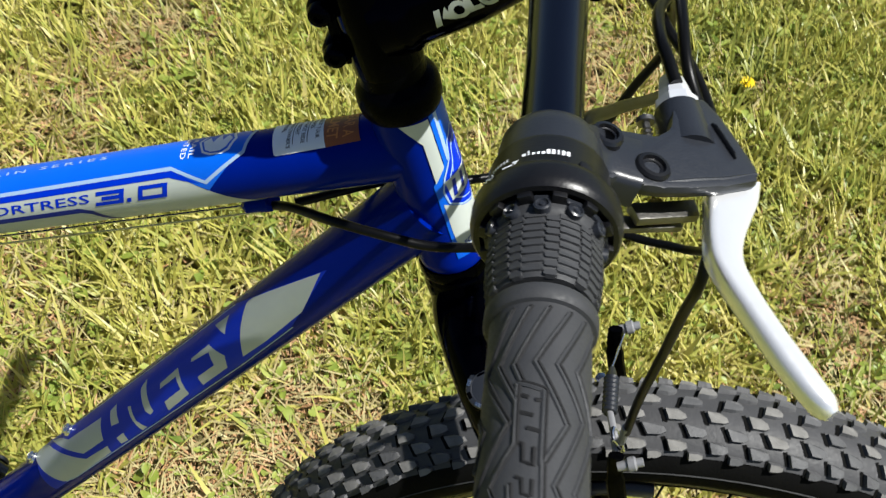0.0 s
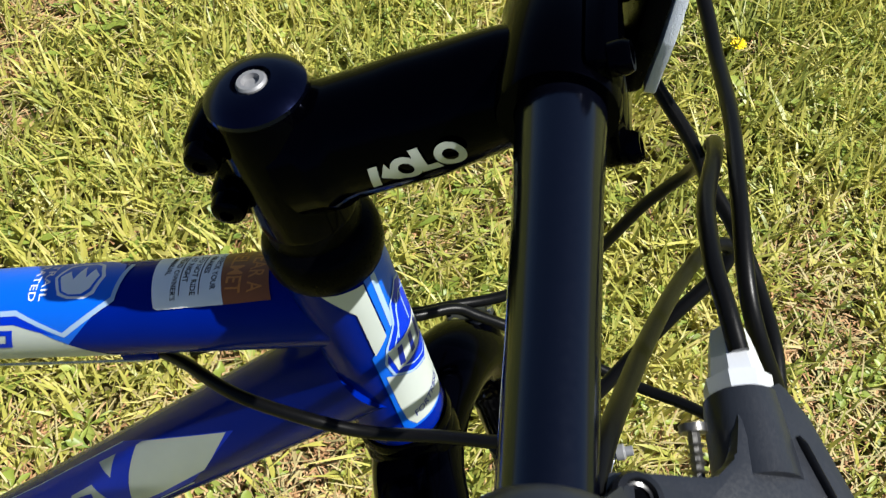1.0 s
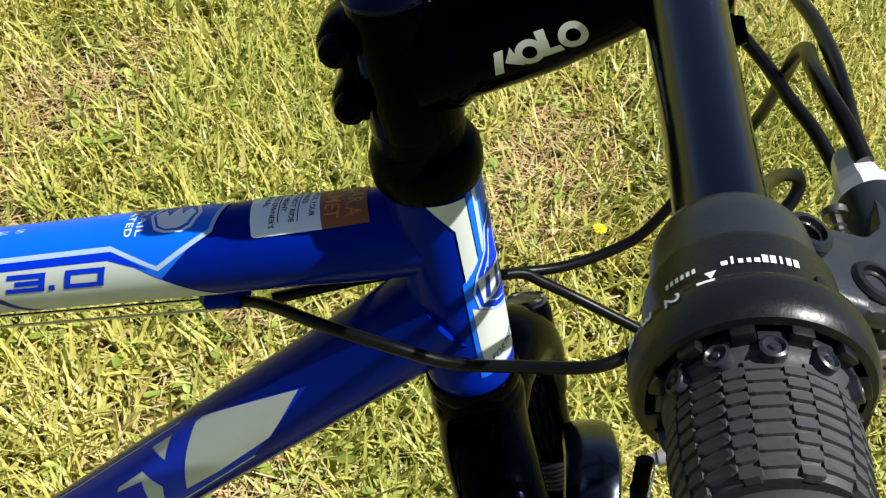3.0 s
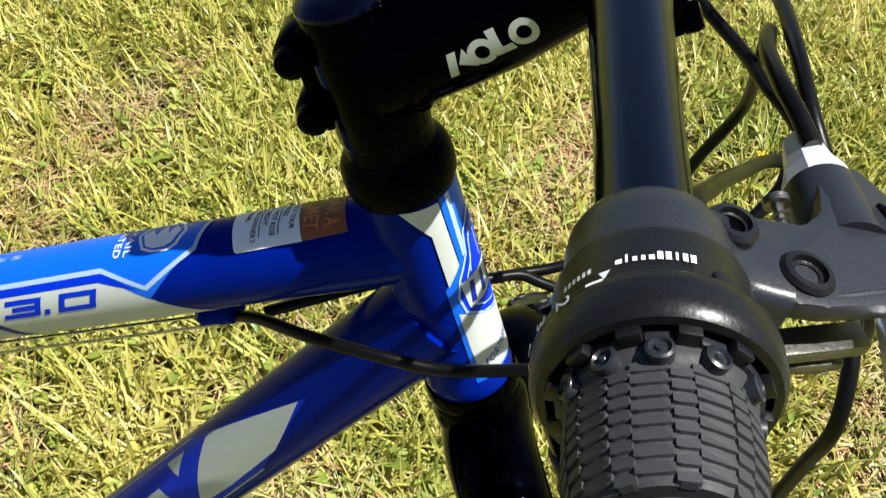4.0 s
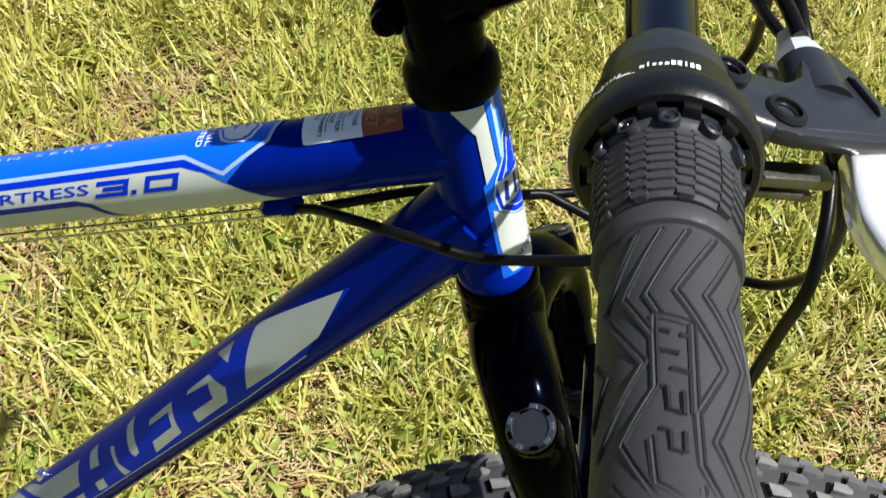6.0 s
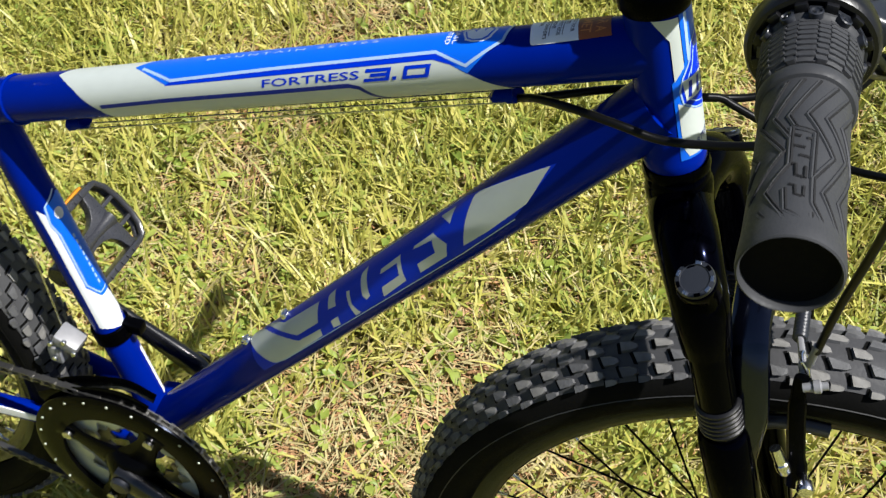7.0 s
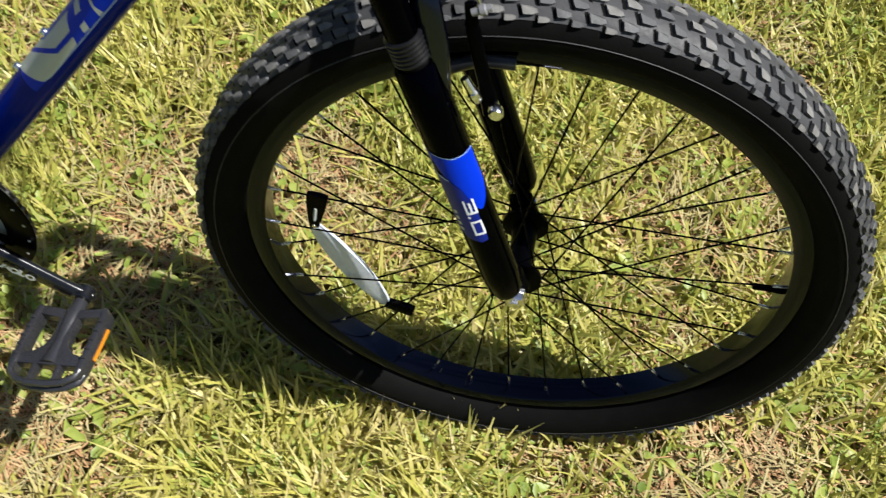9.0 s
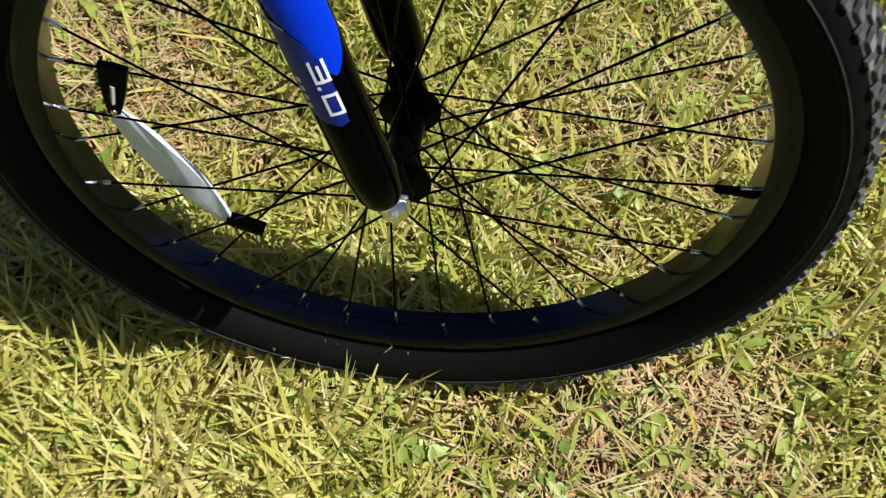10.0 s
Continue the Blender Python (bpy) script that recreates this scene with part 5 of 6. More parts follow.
for off, r_scale, mat in ((0.006, 1.0, GREY_STEEL), (0.013, 0.86, GREY_STEEL), (0.020, 0.62, DARK_STEEL)):
    bm = bmesh.new()
    o1 = [bm.verts.new(ring_c + V(x * r_scale, off, z * r_scale)) for x, z in teeth]
    o2 = [bm.verts.new(ring_c + V(x * r_scale, off + 0.002, z * r_scale)) for x, z in teeth]
    i1 = [bm.verts.new(ring_c + V(math.cos(2 * math.pi * k / 96), 0, math.sin(2 * math.pi * k / 96)) * ((0.056 + 0.0055 * math.cos(2 * math.pi * k / 8)) * r_scale) + V(0, off, 0)) for k, (x, z) in enumerate(teeth)]
    i2 = [bm.verts.new(v.co + V(0, 0.002, 0)) for v in i1]
    for k in range(96):
        j = (k + 1) % 96
        bm.faces.new((o1[k], o1[j], i1[j], i1[k])), bm.faces.new((o2[k], i2[k], i2[j], o2[j]))
        bm.faces.new((o1[k], o2[k], o2[j], o1[j])), bm.faces.new((i1[k], i1[j], i2[j], i2[k]))
    part("chainring", bm, mat, guard, "toothed steel chainring", smooth=False)
for k in range(4):
    a = radians(-27 + 90 * k)
    part("ring_bolt", add_lathe(bmesh.new(), [(0, 0), (0.0052, 0), (0.0052, 0.003), (0.0030, 0.0034), (0, 0.002)], ring_c + V(math.cos(a) * 0.070, -0.004, math.sin(a) * 0.070), (0, -1, 0), 16), STEEL, guard)


def crank(angle, s):
    a = radians(angle)
    d = V(math.cos(a), 0, math.sin(a))
    p0, p1 = BB + V(0, 0.074 * s, 0), BB + d * 0.172 + V(0, 0.083 * s, 0)
    bm = add_tube(bmesh.new(), [p0 - d * 0.012, p0, p0.lerp(p1, 0.2), p0.lerp(p1, 0.5), p0.lerp(p1, 0.85), p1 - d * 0.004, p1 + d * 0.008, p1 + d * 0.012], [0.012, 0.0165, 0.0150, 0.0120, 0.0115, 0.0135, 0.0125, 0.008], 20, 0.62)
    add_lathe(bm, [(0, -0.008), (0.0125, -0.008), (0.0140, -0.006), (0.0140, 0.007), (0.0125, 0.009), (0, 0.009)], p1, (0, 1, 0), 24)
    c = part("crank_arm", bm, CRANK_GLOSS, bike, "black crank arm")
    part("crank_bolt", add_lathe(bmesh.new(), [(0, 0), (0.0105, 0.0), (0.0105, 0.003), (0.008, 0.005), (0, 0.005)], p0 + V(0, 0.009 * s, 0), (0, s, 0), 24), BLACK_PLASTIC, c)
    n = V(-d.z, 0, d.x)
    q = p1 + V(0, 0.052 * s, 0)
    return c, p0, p1, d, n, q


def pedal(p1, s, pitch, strip=0.0050):
    """Platform pedal: cage of two side rails joined by end bars round a waisted body, with reflectors."""
    c = p1 + V(0, 0.058 * s, 0)
    m = Matrix.Translation(c) @ Matrix.Rotation(radians(-pitch), 4, "Y") @ Matrix.Diagonal((0.93, 0.95, 0.95, 1))
    bm = bmesh.new()
    add_tube(bm, [V(0, -0.060, 0), V(0, -0.034, 0), V(0, -0.022, 0), V(0, 0.0, 0), V(0, 0.020, 0), V(0, 0.034, 0)], [0.0075, 0.0110, 0.0100, 0.0082, 0.0095, 0.0120], 18)
    rails, end = [], bmesh.new()
    waist = [(0.017, -0.036), (0.0125, -0.026), (0.0105, -0.010), (0.0120, 0.004), (0.017, 0.013), (0.026, 0.020), (0.042, 0.024), (0.042, 0.036)]
    add_prism(bm, waist + [(-x, y) for x, y in reversed(waist)], -0.0065, 0.0065, 0.0015)
    for sg in (-1, 1):
        rail = bmesh.new()
        rails.append(rail)
        add_prism(rail, [(x * sg, y) for x, y in ((0.0395, -0.040), (0.0440, -0.042), (0.0475, -0.036), (0.0490, 0.000), (0.0480, 0.036), (0.0455, 0.048), (0.0400, 0.048))], -0.0095, 0.0095, 0.0026)
        add_prism(bm, [(x * sg, y) for x, y in ((0.008, -0.037), (0.042, -0.041), (0.042, -0.030), (0.008, -0.025))], -0.007, 0.007, 0.0015)
        add_prism(end, [(x * sg, y) for x, y in ((0.013, 0.034), (0.018, 0.034), (0.018, 0.058), (0.013, 0.058))], -0.006, 0.006, 0.001)
    rim = [(-0.0445, 0.040), (-0.0420, 0.049), (-0.030, 0.0565), (-0.012, 0.060), (0.012, 0.060), (0.030, 0.0565), (0.0420, 0.049), (0.0445, 0.040)]
    for z in (-0.0055, 0.0055):
        add_tube(end, [V(x, y, z) for x, y in rim], 0.0042, 8)
    for b in [bm, end] + rails:
        b.transform(Matrix.Diagonal((1, s, 1, 1)))
        bmesh.ops.recalc_face_normals(b, faces=b.faces)
    pd = part("pedal", bm, PEDAL_BLACK, bike, "black plastic platform pedal with amber reflectors", m, sharp=45)
    for b in rails:
        part("side_rail", b, PEDAL_BLACK, pd, sharp=45)
    part("end_rim", end, PEDAL_BLACK, pd, sharp=45)
    for sg in (-1, 1):
        part("pedal_reflector", add_box(bmesh.new(), (0.003, 0.042, strip), Matrix.Translation(V(0.0492 * sg, -0.001 if s < 0 else 0.015, -0.004)), 0.001), LENS_AMBER, pd, "amber reflector")
    for sg in (-1, 1):
        for k in range(5):
            part("grip_tooth", add_box(bmesh.new(), (0.006, 0.0035, 0.003), Matrix.Translation(V(0.0444 * sg, -0.026 + k * 0.012, 0.0100)), 0.0006), PEDAL_BLACK, pd)
    return pd


rc, p0, p1, d, n, q = crank(-27, -1)
pedal(p1, -1, 13, 0.0042)
mark = brand_shapes(1.30)
bm = bmesh.new()
join(bm, mark, Matrix((d, n, RIGHT)).transposed().to_4x4())
bm.transform(Matrix.Translation(p0.lerp(p1, 0.46) - n * 0.0055 + V(0, -0.0112, 0)))
part("brand_mark", bm, WHITE_FILM, rc, "pale plain shapes", smooth=False)
l1 = crank(153, 1)[2]
pedal(l1, 1, -50, 0.0100)

# front derailleur with its clamp, chain, sprockets, rear derailleur
fd = SE0 + SEA * -0.062
bm = add_lathe(bmesh.new(), [(SER + 0.0004, -0.008), (SER + 0.0030, -0.0075), (SER + 0.0030, 0.0075), (SER + 0.0004, 0.008)], fd, SEA, 32)
add_box(bm, (0.020, 0.012, 0.012), Matrix.Translation(fd + V(0.022, 0.004, 0.008)), 0.002)
fder = part("front_derailleur", bm, BLACK_SATIN, bike, "black clamp with oily steel chain cage")
for y in (-0.040, -0.054):
    bm = add_tube(bmesh.new(), curve_through([BB + V(-0.09, y, 0.062), BB + V(-0.055, y, 0.086), BB + V(0.0, y, 0.108), BB + V(0.03, y, 0.100)], 5), 0.009, 10, 0.18)
    part("cage_plate", bm, GUARD_BLACK, fder)
bm = bmesh.new()
add_box(bm, (0.026, 0.022, 0.014), Matrix.Translation(fd + V(-0.034, -0.022, -0.006)) @ Matrix.Rotation(radians(25), 4, "Y"), 0.003)
add_box(bm, (0.014, 0.010, 0.022), Matrix.Translation(fd + V(-0.046, -0.030, -0.022)), 0.003)
part("derailleur_linkage", bm, ZINC, fder, "dull silver linkage")
for dx, dy, dz in ((-0.030, -0.036, 0.004), (-0.046, -0.036, -0.004), (-0.044, -0.038, -0.022), (-0.024, -0.034, -0.012)):
    part("linkage_bolt", add_lathe(bmesh.new(), [(0, 0), (0.0028, 0), (0.0028, 0.002), (0.0022, 0.0028), (0, 0.0028)], fd + V(dx, dy + 0.002, dz), (0.1, -1, 0.25), 12), STEEL, fder, "small steel bolt")
part("derailleur_cable", bar_between(fd + V(-0.044, -0.016, 0.0), fd + V(-0.070, -0.004, 0.20), 0.0009, None, 6, 2), STEEL, bike, "thin bare steel cable")


def chain_run(a, b, name="chain_link"):
    a, b = Vector(a), Vector(b)
    n = int((b - a).length / 0.0127)
    t = (b - a).normalized()
    rot = t.to_track_quat("X", "Y").to_matrix().to_4x4()
    for i in range(n):
        m = Matrix.Translation(a + t * (0.0127 * (i + 0.5))) @ rot @ Matrix.Rotation(radians(0), 4, "X")
        key = "wide" if i % 2 else "slim"
        if key not in chain_mesh:
            w = 0.0066 if i % 2 else 0.0044
            bm = bmesh.new()
            for y in (-w / 2, w / 2):
                add_prism(bm, [(-0.0085, -0.0036), (-0.004, -0.0030), (0.004, -0.0030), (0.0085, -0.0036), (0.0085, 0.0036), (0.004, 0.0030), (-0.004, 0.0030), (-0.0085, 0.0036)], -0.0006, 0.0006, 0.0, Matrix.Translation(V(0, y, 0)) @ Matrix.Rotation(radians(90), 4, "X"))
            add_tube(bm, [V(0.00635, -0.0036, 0), V(0.00635, 0.0036, 0)], 0.0032, 8)
            chain_mesh[key] = part("chain_link", bm, DARK_STEEL, chain, "", m)
        else:
            again(chain_mesh[key], chain, m)


chain_mesh = {}
chain = part("chain", add_tube(bmesh.new(), [ring_c + V(math.cos(a) * 0.0965, 0.007, math.sin(a) * 0.0965) for a in [radians(95 - i * 7.0) for i in range(28)]], 0.0022, 6), DARK_STEEL, bike, "oily dark bicycle chain")
chain_run(ring_c + V(-0.008, 0.007, 0.0965), AXLE + V(0.004, -0.040, 0.044))
chain_run(ring_c + V(-0.006, 0.007, -0.0965), AXLE + V(0.03, -0.040, -0.075))
for i in range(24):
    a = radians(92 - i * 7.54)
    m = Matrix.Translation(ring_c + V(math.cos(a) * 0.0985, 0.007, math.sin(a) * 0.0985)) @ Matrix.Rotation(radians(90) - a, 4, "Y")
    again(chain_mesh["wide" if i % 2 else "slim"], chain, m)
for k in range(7):
    r = 0.030 + 0.0042 * k
    bm = bmesh.new()
    cnt = 14 + 2 * k
    ring = []
    for j in range(cnt * 2):
        rr = r if j % 2 else r - 0.004
        ring.append((rr * math.cos(math.pi * j / cnt), rr * math.sin(math.pi * j / cnt)))
    add_prism(bm, ring, -0.001, 0.001, 0.0, Matrix.Translation(AXLE + V(0, -0.046 + 0.0042 * k, 0)) @ Matrix.Rotation(radians(90), 4, "X"))
    part("sprocket", bm, DARK_STEEL if k % 2 else GREY_STEEL, rear_wheel, "steel sprocket", Matrix.Translation(-AXLE), smooth=False)
bm = bmesh.new()
add_box(bm, (0.05, 0.02, 0.03), Matrix.Translation(AXLE + V(0.0, -0.066, -0.035)), 0.005)
add_tube(bm, [AXLE + V(0.01, -0.056, -0.04), AXLE + V(0.045, -0.050, -0.10), AXLE + V(0.055, -0.050, -0.125)], [0.02, 0.014, 0.012], 12, 0.25)
part("rear_derailleur", bm, BLACK_SATIN, bike, "black rear derailleur with jockey cage")

# rear stay films
for side in (-1,):
    bm = leaf(BB + V(-0.085, -0.0460, 0.008), BB + V(-0.30, -0.0690, 0.018), 0.004, 0.022, 0.006, 0.0012)
    part("stay_patch", bm, WHITE_FILM, bike, "white patch on the chain stay")

# ---- lawn ----
def leaf_material(name, ramp, rough=0.55, trans=0.25, scale=2.2, spec=0.3):
    """Blades: colour from a patchy field over the lawn and a random step for each blade."""
    m = bpy.data.materials.new(name)
    m.use_nodes = True
    nt = m.node_tree
    p = nt.nodes["Principled BSDF"]
    tc = nt.nodes.new("ShaderNodeTexCoord")
    n = nt.nodes.new("ShaderNodeTexNoise")
    n.inputs["Scale"].default_value, n.inputs["Detail"].default_value = scale, 6.0
    nt.links.new(tc.outputs["Object"], n.inputs["Vector"])
    g = nt.nodes.new("ShaderNodeNewGeometry")
    mixv = nt.nodes.new("ShaderNodeMath")
    mixv.operation = "MULTIPLY_ADD"
    mixv.inputs[1].default_value = 0.42
    nt.links.new(g.outputs["Random Per Island"], mixv.inputs[0])
    sub = nt.nodes.new("ShaderNodeMath")
    sub.operation = "MULTIPLY_ADD"
    sub.inputs[1].default_value, sub.inputs[2].default_value = 0.9, -0.26
    nt.links.new(n.outputs["Fac"], sub.inputs[0])
    # the ramp value falls a little from y = 0 to y = 0.9
    sep = nt.nodes.new("ShaderNodeSeparateXYZ")
    nt.links.new(tc.outputs["Object"], sep.inputs[0])
    far = nt.nodes.new("ShaderNodeMapRange")
    far.interpolation_type = "SMOOTHSTEP"
    for key, val in (("From Min", 0.0), ("From Max", 0.9), ("To Min", 0.03), ("To Max", -0.03)):
        far.inputs[key].default_value = val
    nt.links.new(sep.outputs["Y"], far.inputs["Value"])
    add = nt.nodes.new("ShaderNodeMath")
    nt.links.new(sub.outputs[0], add.inputs[0])
    nt.links.new(far.outputs["Result"], add.inputs[1])
    # tufts a hand wide stand out from one another
    tuft = nt.nodes.new("ShaderNodeTexNoise")
    tuft.inputs["Scale"].default_value, tuft.inputs["Detail"].default_value = 26.0, 3.0
    nt.links.new(tc.outputs["Object"], tuft.inputs["Vector"])
    lift = nt.nodes.new("ShaderNodeMath")
    lift.operation = "MULTIPLY_ADD"
    lift.inputs[1].default_value = 0.75
    nt.links.new(tuft.outputs["Fac"], lift.inputs[0])
    nt.links.new(add.outputs[0], lift.inputs[2])
    shift = nt.nodes.new("ShaderNodeMath")
    shift.inputs[1].default_value = -0.27
    nt.links.new(lift.outputs[0], shift.inputs[0])
    nt.links.new(shift.outputs[0], mixv.inputs[2])
    cr = nt.nodes.new("ShaderNodeValToRGB")
    while len(cr.color_ramp.elements) < len(ramp):
        cr.color_ramp.elements.new(0.5)
    for e, (pos, col) in zip(cr.color_ramp.elements, ramp):
        e.position, e.color = pos, (*col, 1)
    nt.links.new(mixv.outputs[0], cr.inputs["Fac"])
    nt.links.new(cr.outputs["Color"], p.inputs["Base Color"])
    p.inputs["Roughness"].default_value = rough
    p.inputs["Specular IOR Level"].default_value = spec
    tr = nt.nodes.new("ShaderNodeBsdfTranslucent")
    nt.links.new(cr.outputs["Color"], tr.inputs["Color"])
    mx = nt.nodes.new("ShaderNodeMixShader")
    mx.inputs["Fac"].default_value = trans
    nt.links.new(p.outputs["BSDF"], mx.inputs[1])
    nt.links.new(tr.outputs["BSDF"], mx.inputs[2])
    nt.links.new(mx.outputs["Shader"], nt.nodes["Material Output"].inputs["Surface"])
    return m


GRASS = leaf_material("grass blades", [(0.03, (0.140, 0.180, 0.042)), (0.26, (0.310, 0.338, 0.067)), (0.55, (0.515, 0.480, 0.108)), (0.88, (0.66, 0.57, 0.24))], 0.42, 0.30, 3.0, 0.5)
STRAW = leaf_material("dry straw", [(0.1, (0.25, 0.19, 0.075)), (0.45, (0.40, 0.335, 0.15)), (0.8, (0.54, 0.46, 0.23))], 0.6, 0.15, 5.0)
THATCH = leaf_material("brown thatch", [(0.1, (0.17, 0.080, 0.034)), (0.5, (0.46, 0.265, 0.125)), (0.9, (0.66, 0.46, 0.26))], 0.7, 0.05, 9.0)
BROAD = leaf_material("broad weed leaves", [(0.1, (0.16, 0.235, 0.040)), (0.5, (0.33, 0.41, 0.070)), (0.9, (0.52, 0.56, 0.15))], 0.42, 0.40, 6.0, 0.5)
SOIL = material("dry soil and thatch", (0.14, 0.095, 0.05), 0.95, 0.0, 0.3, 9.0, 0.8, second=(0.090, 0.095, 0.030), spec=0.1)

def green_distance(m, centre, near, far, dark, light):
    """Beyond the trodden patch the ground carries a closed carpet of grass."""
    nt = m.node_tree
    p = nt.nodes["Principled BSDF"]
    soil = p.inputs["Base Color"].links[0].from_socket
    tc = nt.nodes.new("ShaderNodeTexCoord")
    dist = nt.nodes.new("ShaderNodeVectorMath")
    dist.operation = "DISTANCE"
    dist.inputs[1].default_value = centre
    nt.links.new(tc.outputs["Object"], dist.inputs[0])
    n = nt.nodes.new("ShaderNodeTexNoise")
    n.inputs["Scale"].default_value, n.inputs["Detail"].default_value = 3.0, 9.0
    nt.links.new(tc.outputs["Object"], n.inputs["Vector"])
    turf = nt.nodes.new("ShaderNodeMix")
    turf.data_type = "RGBA"
    turf.inputs["A"].default_value, turf.inputs["B"].default_value = (*dark, 1), (*light, 1)
    nt.links.new(n.outputs["Fac"], turf.inputs["Factor"])
    fade = nt.nodes.new("ShaderNodeMapRange")
    fade.inputs["From Min"].default_value, fade.inputs["From Max"].default_value = near, far
    nt.links.new(dist.outputs["Value"], fade.inputs["Value"])
    mix = nt.nodes.new("ShaderNodeMix")
    mix.data_type = "RGBA"
    nt.links.new(fade.outputs["Result"], mix.inputs["Factor"])
    nt.links.new(soil, mix.inputs["A"])
    nt.links.new(turf.outputs["Result"], mix.inputs["B"])
    nt.links.new(mix.outputs["Result"], p.inputs["Base Color"])


green_distance(SOIL, (0.2, 0.9, 0.0), 0.8, 1.9, (0.070, 0.085, 0.018), (0.23, 0.228, 0.060))

bm = bmesh.new()
size, cells = 60.0, 48
rows = []
def spread(i):
    k = (i / cells) * 2 - 1
    return size * (0.045 * k + 0.955 * k ** 5)
for i in range(cells + 1):
    rows.append([bm.verts.new((spread(i) + 0.3, spread(j) + 0.6, 0)) for j in range(cells + 1)])
for i in range(cells):
    for j in range(cells):
        bm.faces.new((rows[i][j], rows[i + 1][j], rows[i + 1][j + 1], rows[i][j + 1]))
for v in bm.verts:
    r = math.hypot(v.co.x - 0.4, v.co.y - 0.6)
    v.co.z = (noise.noise(v.co * 1.7) * 0.010 if r < 4 else noise.noise(v.co * 0.15) * 0.15 * min(1, (r - 4) / 10)) - 0.008
me = bpy.data.meshes.new("ground")
bm.to_mesh(me)
bm.free()
me.materials.append(SOIL)
me.shade_smooth()
ground = tagged(new("ground", me), "sunlit mown lawn on dry soil", "lawn", kind="structure")

X0, X1, Y0, Y1 = -1.10, 1.42, -0.42, 2.30


def patch_field(x, y, scale, seed, octaves=3):
    """Smooth random field in 0..1 made of summed waves."""
    r2 = np.random.RandomState(seed)
    f = np.zeros_like(x)
    tot = 0
    for o in range(octaves):
        for _ in range(6):
            th, ph = r2.rand() * 2 * np.pi, r2.rand() * 2 * np.pi
            k = scale * 2 ** o * (0.7 + 0.6 * r2.rand())
            f += np.sin((x * np.cos(th) + y * np.sin(th)) * k + ph) / 2 ** o
            tot += 1 / 2 ** o
    return 0.5 + 0.5 * f / tot * 2.2


def blades(name, mat, count, length, width, lean, keep, label, segs=3, z0=(-0.004, 0.0), curl=0.6, seed=1, grow=0.0):
    r = np.random.RandomState(seed)
    x, y = X0 - grow + (X1 - X0 + 2 * grow) * r.rand(count), Y0 - grow + (Y1 - Y0 + 2 * grow) * r.rand(count)
    k = r.rand(count) < keep(x, y)
    x, y = x[k], y[k]
    n = len(x)
    L = length[0] + (length[1] - length[0]) * r.rand(n) ** 1.5
    W = width[0] + (width[1] - width[0]) * r.rand(n)
    # neighbouring blades lean the same way, as in tufts
    az = 2 * np.pi * 1.6 * patch_field(x, y, 26.0, seed + 40, 2) + r.randn(n) * 1.2
    tilt = np.radians(lean[0] + (lean[1] - lean[0]) * r.rand(n))
    zb = z0[0] + (z0[1] - z0[0]) * r.rand(n)
    twist = (r.rand(n) - 0.5) * 1.6
    cv = curl * (r.rand(n) * 1.3 - 0.3)
    pts = np.zeros((n, segs + 1, 2, 3), np.float32)
    px, pz = np.zeros(n), zb.copy()
    for s in range(segs + 1):
        t = s / segs
        a = tilt + cv * t
        if s:
            px = px + L / segs * np.sin(a)
            pz = np.maximum(pz + L / segs * np.cos(a), 0.001 + zb)
        w = W * (1 - t ** 1.6) * 0.5 + 0.00015
        sx, sy = -np.sin(az + twist * t), np.cos(az + twist * t)
        cx, cy = x + px * np.cos(az), y + px * np.sin(az)
        for e, sg in enumerate((-1, 1)):
            pts[:, s, e, 0], pts[:, s, e, 1], pts[:, s, e, 2] = cx + sg * w * sx, cy + sg * w * sy, pz
    vi = np.arange(n * (segs + 1) * 2).reshape(n, segs + 1, 2)
    quads = np.stack([vi[:, :-1, 0], vi[:, :-1, 1], vi[:, 1:, 1], vi[:, 1:, 0]], -1).reshape(-1, 4)
    return mesh_stuff(name, pts.reshape(-1, 3), quads, mat, label)


def mesh_stuff(name, co, quads, mat, label):
    me = bpy.data.meshes.new(name)
    me.vertices.add(len(co))
    me.vertices.foreach_set("co", co.astype(np.float32).ravel())
    me.loops.add(quads.size)
    me.loops.foreach_set("vertex_index", quads.astype(np.int32).ravel())
    me.polygons.add(len(quads))
    me.polygons.foreach_set("loop_start", np.arange(0, quads.size, 4, dtype=np.int32))
    me.update(calc_edges=True)
    me.materials.append(mat)
    return tagged(new(name, me), label, "grass", kind="stuff")


def lush(x, y):
    return np.clip(1.5 * patch_field(x, y, 7.0, 3) - 0.25, 0, 1)


def spots(x, y):
    """Worn and greener places: centre, radius and strength of each."""
    f = np.zeros_like(x)
    for cx, cy, r, k in ((-0.18, 0.43, 0.11, 0.40), (0.06, 0.70, 0.10, 0.34), (0.32, 0.62, 0.11, 0.32), (0.68, 0.67, 0.10, 0.22), (0.05, 0.24, 0.13, 0.55), (0.20, 0.50, 0.08, 0.45), (0.01, 0.76, 0.07, 0.40), (-0.35, 0.72, 0.08, 0.45), (0.60, -0.07, 0.13, 0.55), (0.94, -0.01, 0.09, 0.50), (0.50, 0.17, 0.07, 0.40), (0.76, 0.46, 0.12, 0.40), (0.00, 1.20, 0.09, 0.50), (0.42, 0.64, 0.08, 0.40), (-0.03, 0.82, 0.07, 0.40), (0.30, -0.05, 0.10, -0.6), (0.80, 0.02, 0.06, -0.5), (-0.30, 1.04, 0.22, -0.55), (-0.50, 0.92, 0.20, -0.45), (0.21, 0.47, 0.10, -0.25)):
        f += k * np.exp(-((x - cx) ** 2 + (y - cy) ** 2) / r ** 2)
    return f


